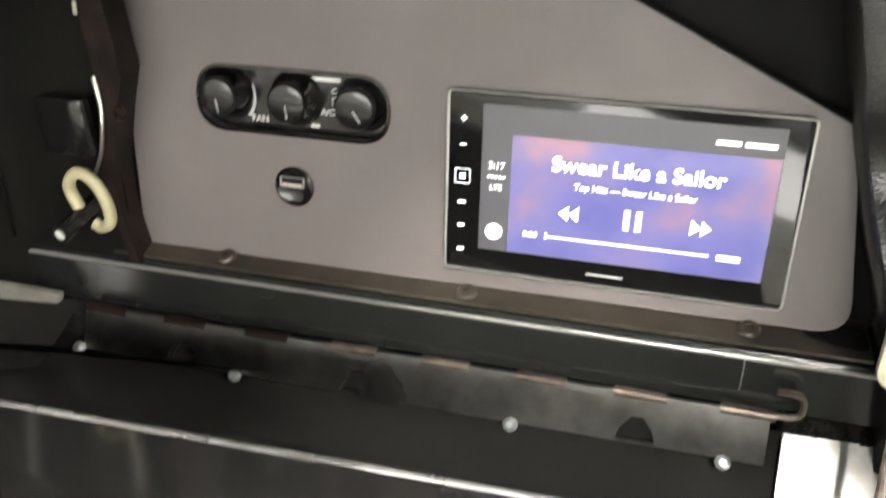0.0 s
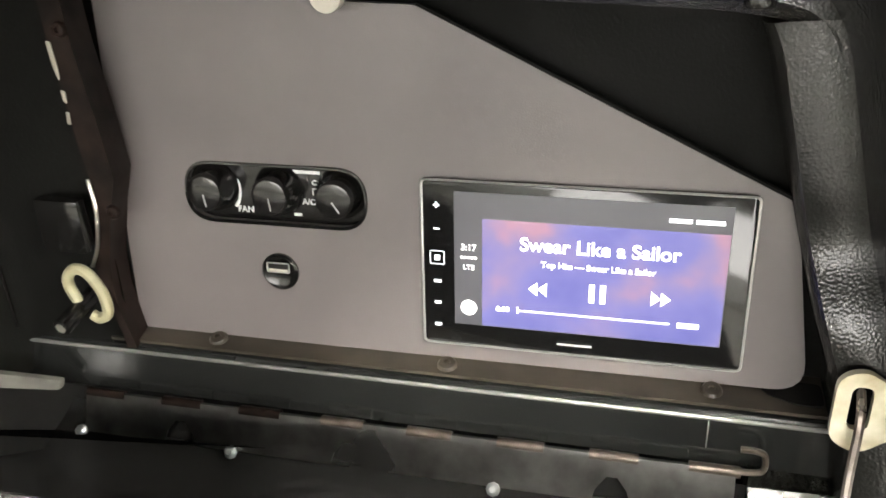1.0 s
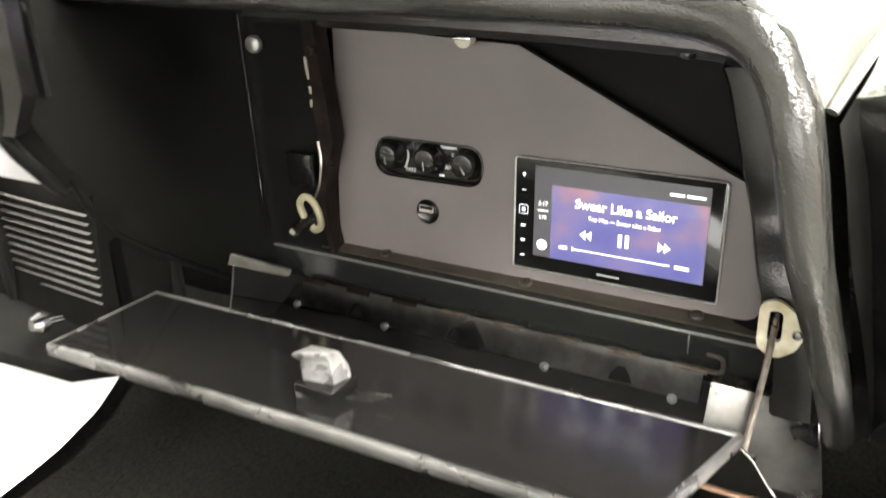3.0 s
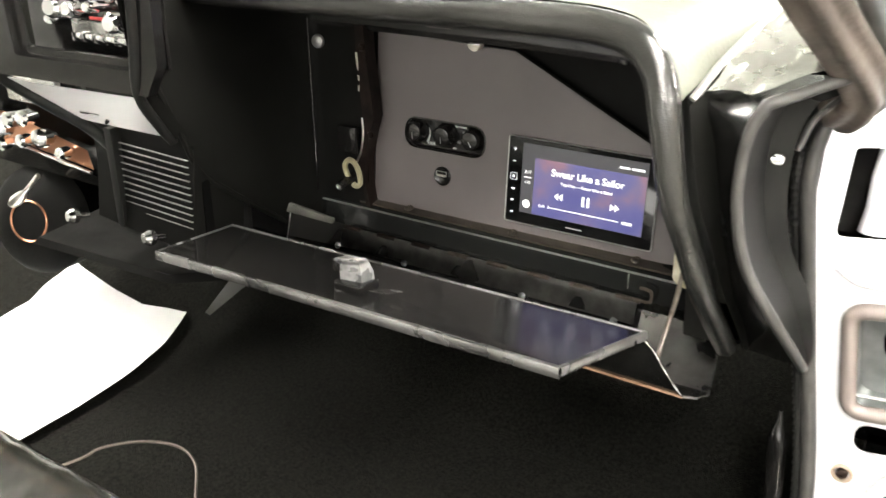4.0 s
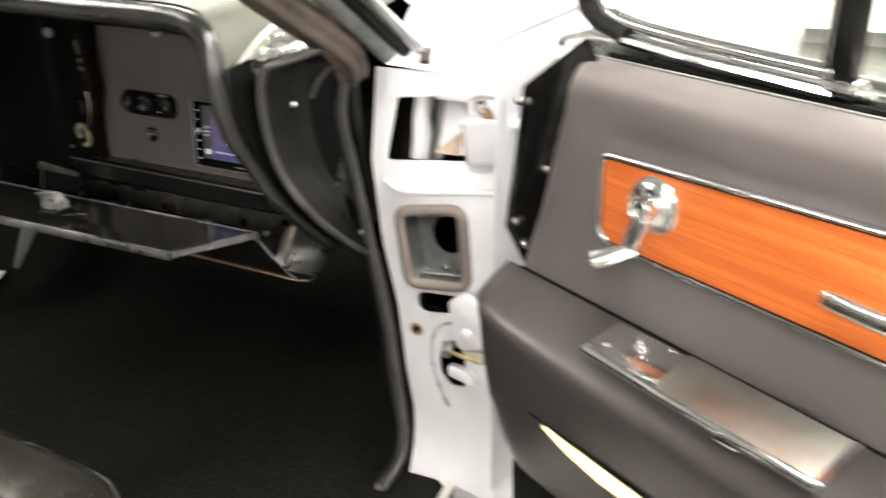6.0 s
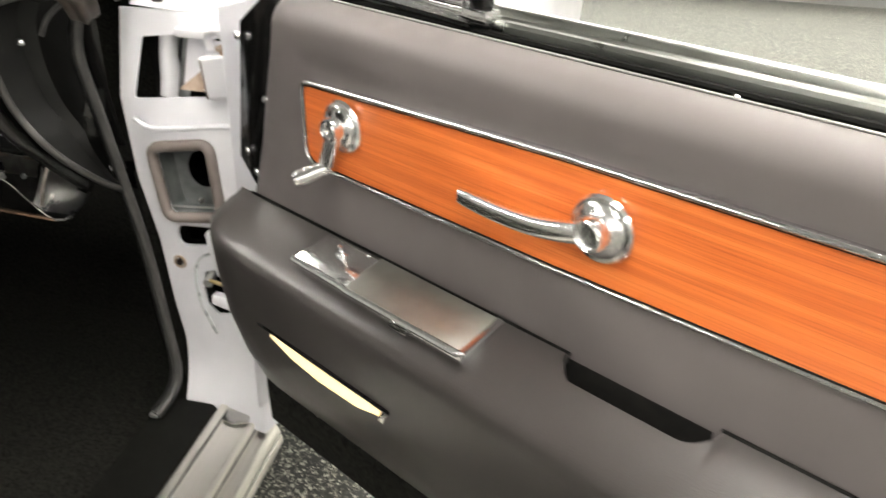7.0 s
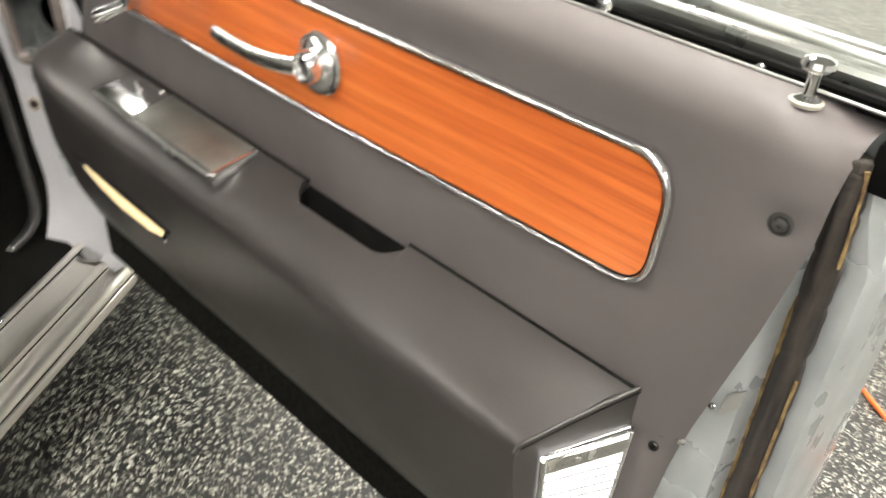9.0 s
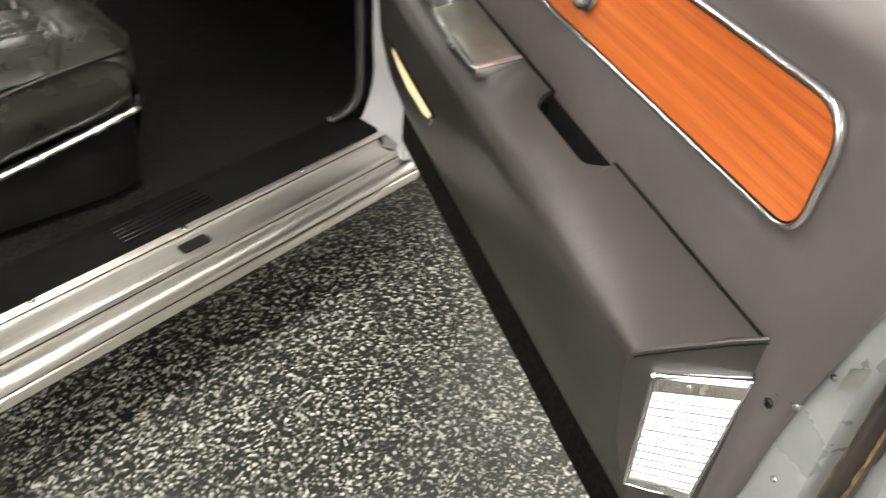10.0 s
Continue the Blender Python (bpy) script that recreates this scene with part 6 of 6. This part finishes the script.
part("grip", tube([D(0.236, 0.016, 0.764), D(0.227, 0.023, 0.759), D(0.218, 0.030, 0.753), D(0.211, 0.036, 0.749), D(0.208, 0.0385, 0.7475), D(0.207, 0.039, 0.747)], [0.006, 0.0072, 0.0085, 0.0092, 0.0085, 0.005], 14), HANDLE, crank, "chrome grip")
# inside handle
hub = D(0.543, 0.003, 0.801)
hd = part("door_handle", spun([(0.0268, 0), (0.0278, 0.003), (0.0258, 0.006), (0.0228, 0.0065), (0.0205, 0.009), (0.0165, 0.0105), (0.0145, 0.012), (0.0138, 0.018), (0.0128, 0.0215), (0.0112, 0.0225), (0.0095, 0.0215), (0.009, 0.019), (0.0005, 0.018)], toward(hub, (0, -1, 0)), 32), HANDLE, cd, "chrome inside door handle")
part("lever", flat_bar(curve([D(0.548, 0.013, 0.800), D(0.532, 0.017, 0.7975), D(0.512, 0.022, 0.7945), D(0.484, 0.026, 0.7925), D(0.45, 0.027, 0.7925), D(0.418, 0.027, 0.7945)], 8), ((0, 0.3, 0.95, 1), (0.0055, 0.0055, 0.0045, 0.004)), ((0, 0.25, 0.6, 0.95, 1), (0.0095, 0.0085, 0.0075, 0.0068, 0.006))), HANDLE, hd)
part("button", spun([(0.0075, 0), (0.0075, 0.0015), (0.0062, 0.002), (0.0056, 0.0006), (0.0046, 0.0006), (0.0042, 0.0026), (0.0016, 0.0034), (0.0014, 0.002), (0.0002, 0.002)], toward(D(0.943, -0.0045, 0.8405), (0.1, -1, 0)), 24), RUBBER, cd, "dark trim screw in a cup washer")
for s, z in ((0.912, 0.637),):
    screw("trim_screw", D(s, -0.004, z), (0.1, -1, 0), 0.0042, BLACK_GLOSS, "dark trim screw", parent=cd)
part("screw_head", spun([(0.003, 0), (0.003, 0.003), (0.001, 0.004)], toward(D(0.926, -0.014, 0.6475), (0.5, -1, 0)), 10), CHROME, cd)

# lock knob
lk = part("lock_knob", spun([(0.0085, 0), (0.009, 0.0015), (0.007, 0.003), (0.0038, 0.005), (0.0036, 0.0145), (0.0045, 0.0175), (0.0085, 0.0195), (0.0095, 0.0215), (0.0085, 0.0245), (0.005, 0.026), (0.0005, 0.0262)], toward(D(0.928, -0.022, 0.904), (0, 0, 1)), 24), CHROME, cd, "chrome lock knob")
part("ferrule", spun([(0.0092, 0), (0.0096, 0.002), (0.008, 0.003)], toward(D(0.928, -0.022, 0.9035), (0, 0, 1)), 24), WHITE_WORN, lk, "yellowed ferrule")

# carpeted strip along the foot
part("foot_carpet", grid([[D(s, d, z) for d, z in ((-0.004, 0.42), (0.002, 0.417), (0.0025, 0.40), (0.0, 0.345), (-0.006, 0.336), (-0.02, 0.334))] for s in (0.06, 0.09, 0.3, 0.6, 0.8, 0.862)]), CARPET, cd, "black carpeted strip under the trim")
for s in (0.17, 0.32, 0.47, 0.62, 0.77):
    part("staple", box(D(s, 0.006, 0.4165), (0.006, 0.001, 0.005), 0.0004, pose(0, 0, 0, 0, 25, 0)), CHROME, cd)

# outer shell, belt and window channel
part("window_slot", grid([[D(s, d, z) for d, z in ((-0.031, 0.9075), (-0.035, 0.9065), (-0.04, 0.902), (-0.05, 0.9), (-0.06, 0.904), (-0.066, 0.905))] for s in (0.12, 0.4, 0.7, 0.97)]), BLACK_GLOSS, cd, "black window channel")
part("channel_lip", tube([D(0.12, -0.032, 0.909), D(0.97, -0.032, 0.909)], 0.0011, 6), SATIN, cd, "thin bright channel lip")
part("channel_rubber", tube([D(0.12, -0.057, 0.905), D(0.97, -0.057, 0.905)], 0.0035, 8), BLACK_SOFT, cd)
part("window_stud", spun([(0.004, 0), (0.006, 0.004), (0.004, 0.009), (0.001, 0.01)], toward(D(0.772, -0.052, 0.903), (0, -0.4, 1)), 12), CHROME, cd, "bright stud in the channel")
for s in (0.60, 0.885):
    part("window_stud", spun([(0.003, 0), (0.004, 0.002), (0.001, 0.004)], toward(D(s, -0.056, 0.902), (0, -0.4, 1)), 10), CHROME, cd)
part("belt_moulding", grid([[D(s, d, z) for d, z in ((-0.066, 0.9), (-0.067, 0.911), (-0.070, 0.914), (-0.076, 0.914), (-0.080, 0.911), (-0.082, 0.9095), (-0.097, 0.911), (-0.1, 0.915), (-0.106, 0.917), (-0.112, 0.915), (-0.115, 0.909))] for s in (0.06, 0.4, 0.7, 0.978)]), BELT, cd, "stepped chrome belt moulding")
part("outer_skin", grid([[D(s, d, z) for d, z in ((-0.115, 0.91), (-0.13, 0.912), (-0.145, 0.908), (-0.155, 0.895), (-0.162, 0.85), (-0.17, 0.7), (-0.165, 0.5), (-0.14, 0.32), (-0.1, 0.30))] for s in (0.0, 0.3, 0.7, 0.99)]), SILVER, cd, "silver outer door skin")
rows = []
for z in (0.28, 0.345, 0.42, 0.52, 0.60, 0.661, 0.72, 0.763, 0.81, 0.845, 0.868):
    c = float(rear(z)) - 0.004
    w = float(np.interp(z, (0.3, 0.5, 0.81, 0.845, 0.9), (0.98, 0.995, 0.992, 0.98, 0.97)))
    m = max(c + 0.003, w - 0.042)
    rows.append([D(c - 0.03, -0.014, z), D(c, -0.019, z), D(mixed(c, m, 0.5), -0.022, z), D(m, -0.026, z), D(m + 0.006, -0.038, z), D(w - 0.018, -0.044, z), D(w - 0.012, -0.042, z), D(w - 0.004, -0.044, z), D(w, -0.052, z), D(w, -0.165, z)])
# rear edge takes the dimmed silver to hold its shade
part("lock_face", grid(rows), SHADED_SILVER, cd, "silver rear edge of the door")
wl = [(0.962, 0.885), (0.964, 0.87), (0.966, 0.84), (0.968, 0.78), (0.969, 0.7), (0.97, 0.6), (0.968, 0.48), (0.955, 0.33)]
line = curve([D(s, float(np.interp(z, (0.7, 0.78, 0.84, 0.9), (-0.037, -0.034, -0.029, -0.026))), z) for s, z in wl], 12)
rows = []
for k, p in enumerate(line):
    ring = []
    for q in range(12):
        a = 2 * math.pi * q / 12
        f = 1 + 0.2 * noise.noise(Vector((p.z * 14, math.cos(a) * 3, math.sin(a) * 3))) + 0.12 * noise.noise(Vector((p.z * 90, math.cos(a) * 1.3, math.sin(a)))) - (0.12 if k % 7 == 0 else 0)
        ring.append(p + Vector((0.0095 * f * math.cos(a), 0.009 * f * math.sin(a), 0)))
    rows.append(ring)
part("edge_seal", grid(rows, True, True), OLD_RUBBER, cd, "old cracked rubber door seal", 60)
part("edge_strip", tube([p + Vector((-0.0105 + 0.001 * noise.noise(Vector((p.z * 60, 0, 0))), 0.002, 0)) for p in line[:78]], [0.0022 + 0.0012 * noise.noise(Vector((p.z * 110, 3, 0))) for p in line[:78]], 8), OCHRE, cd, "yellowed glue line beside the seal")
for a, c in ((4, 30), (44, 70)):
    part("edge_strip", tube([p + Vector((0.0085, -0.0055 + 0.0015 * noise.noise(Vector((p.z * 80, 7, 0))), 0)) for p in line[a:c]], [0.0012 + 0.0009 * noise.noise(Vector((p.z * 130, 5, 0))) for p in line[a:c]], 8), OCHRE, cd, "yellowed glue line beside the seal")
# solid black block stands in for the shade of the gap
part("gap_block", box(D(0.98, -0.05, 0.882), (0.02, 0.05, 0.03), 0.004), BLACK_SOFT, cd, "black block for the shaded gap at the belt end")
part("corner_clip", box(D(0.962, -0.027, 0.872), (0.008, 0.008, 0.01), 0.002), BRASS, cd)
part("lock_plate", slab([(0.941, 0.678), (0.953, 0.693), (0.9535, 0.709), (0.9425, 0.699)], lambda a, b, c: D(a, -0.0215 - 0.12 * (a - 0.941) + c, b), 0.0016, 0.0005), SATIN, cd, "bright little plate on the door edge")
screw("edge_screw", D(0.9365, -0.0195, 0.685), (0.1, -1, 0), 0.003, CHROME, "small bright screw", parent=cd)
screw("edge_screw", D(0.9345, -0.0195, 0.575), (0.1, -1, 0), 0.003, CHROME, "small bright screw", parent=cd)
part("inner_shell", box(D(0.49, -0.06, 0.62), (0.86, 0.06, 0.56), 0.004), SILVER, cd)
part("front_shield", slab([(0.01, 0.70), (0.045, 0.665), (0.085, 0.70), (0.135, 0.905), (0.12, 0.925), (0.035, 0.865)], lambda a, b, c: D(a, -0.028 + c, b), 0.006, 0.001), BLACK_GLOSS, cd, "black shield at the hinge end")
for s, z in ((0.03, 0.848), (0.029, 0.712), (0.075, 0.785), (0.045, 0.69)):
    screw("shield_screw", D(s, -0.021, z), (0, -1, 0), 0.005, CHROME, "bright screw", parent=cd, recess=False)
part("hinge_end", grid([[D(-0.02, -0.03, z), D(-0.03, -0.08, z), D(-0.01, -0.15, z)] for z in (0.30, 0.5, 0.7, 0.87)] ), SILVER, cd)

# quarter window
qw = part("quarter_window", tube(curve([D(0.35, -0.06, 0.926), D(0.30, -0.06, 0.927), D(0.2, -0.06, 0.931), D(0.13, -0.06, 0.938), D(0.108, -0.06, 0.952), D(0.112, -0.06, 0.98), D(0.2, -0.06, 1.10), D(0.27, -0.06, 1.20)], 6), 0.0075, 10), CHROME, cd, "chrome quarter window frame")
part("post", box(D(0.356, -0.06, 1.06), (0.018, 0.016, 0.29), 0.003), BLACK_GLOSS, qw, "black window post")
part("post_edge", box(D(0.343, -0.06, 1.06), (0.006, 0.018, 0.29), 0.002), CHROME, qw)
part("frame_seal", tube(curve([D(0.14, -0.055, 0.926), D(0.1, -0.055, 0.94), D(0.094, -0.055, 0.972), D(0.183, -0.055, 1.10), D(0.253, -0.055, 1.2)], 6), 0.010, 10), DARK_CAST, qw, "thick dark rubber round the quarter window")
part("post_foot", box(D(0.355, -0.06, 0.918), (0.03, 0.02, 0.012), 0.003), CHROME, qw)
part("frame_base", tube([D(0.06, -0.05, 0.91), D(0.11, -0.052, 0.925), D(0.2, -0.055, 0.917), D(0.35, -0.055, 0.912)], 0.006, 8), CHROME, cd)
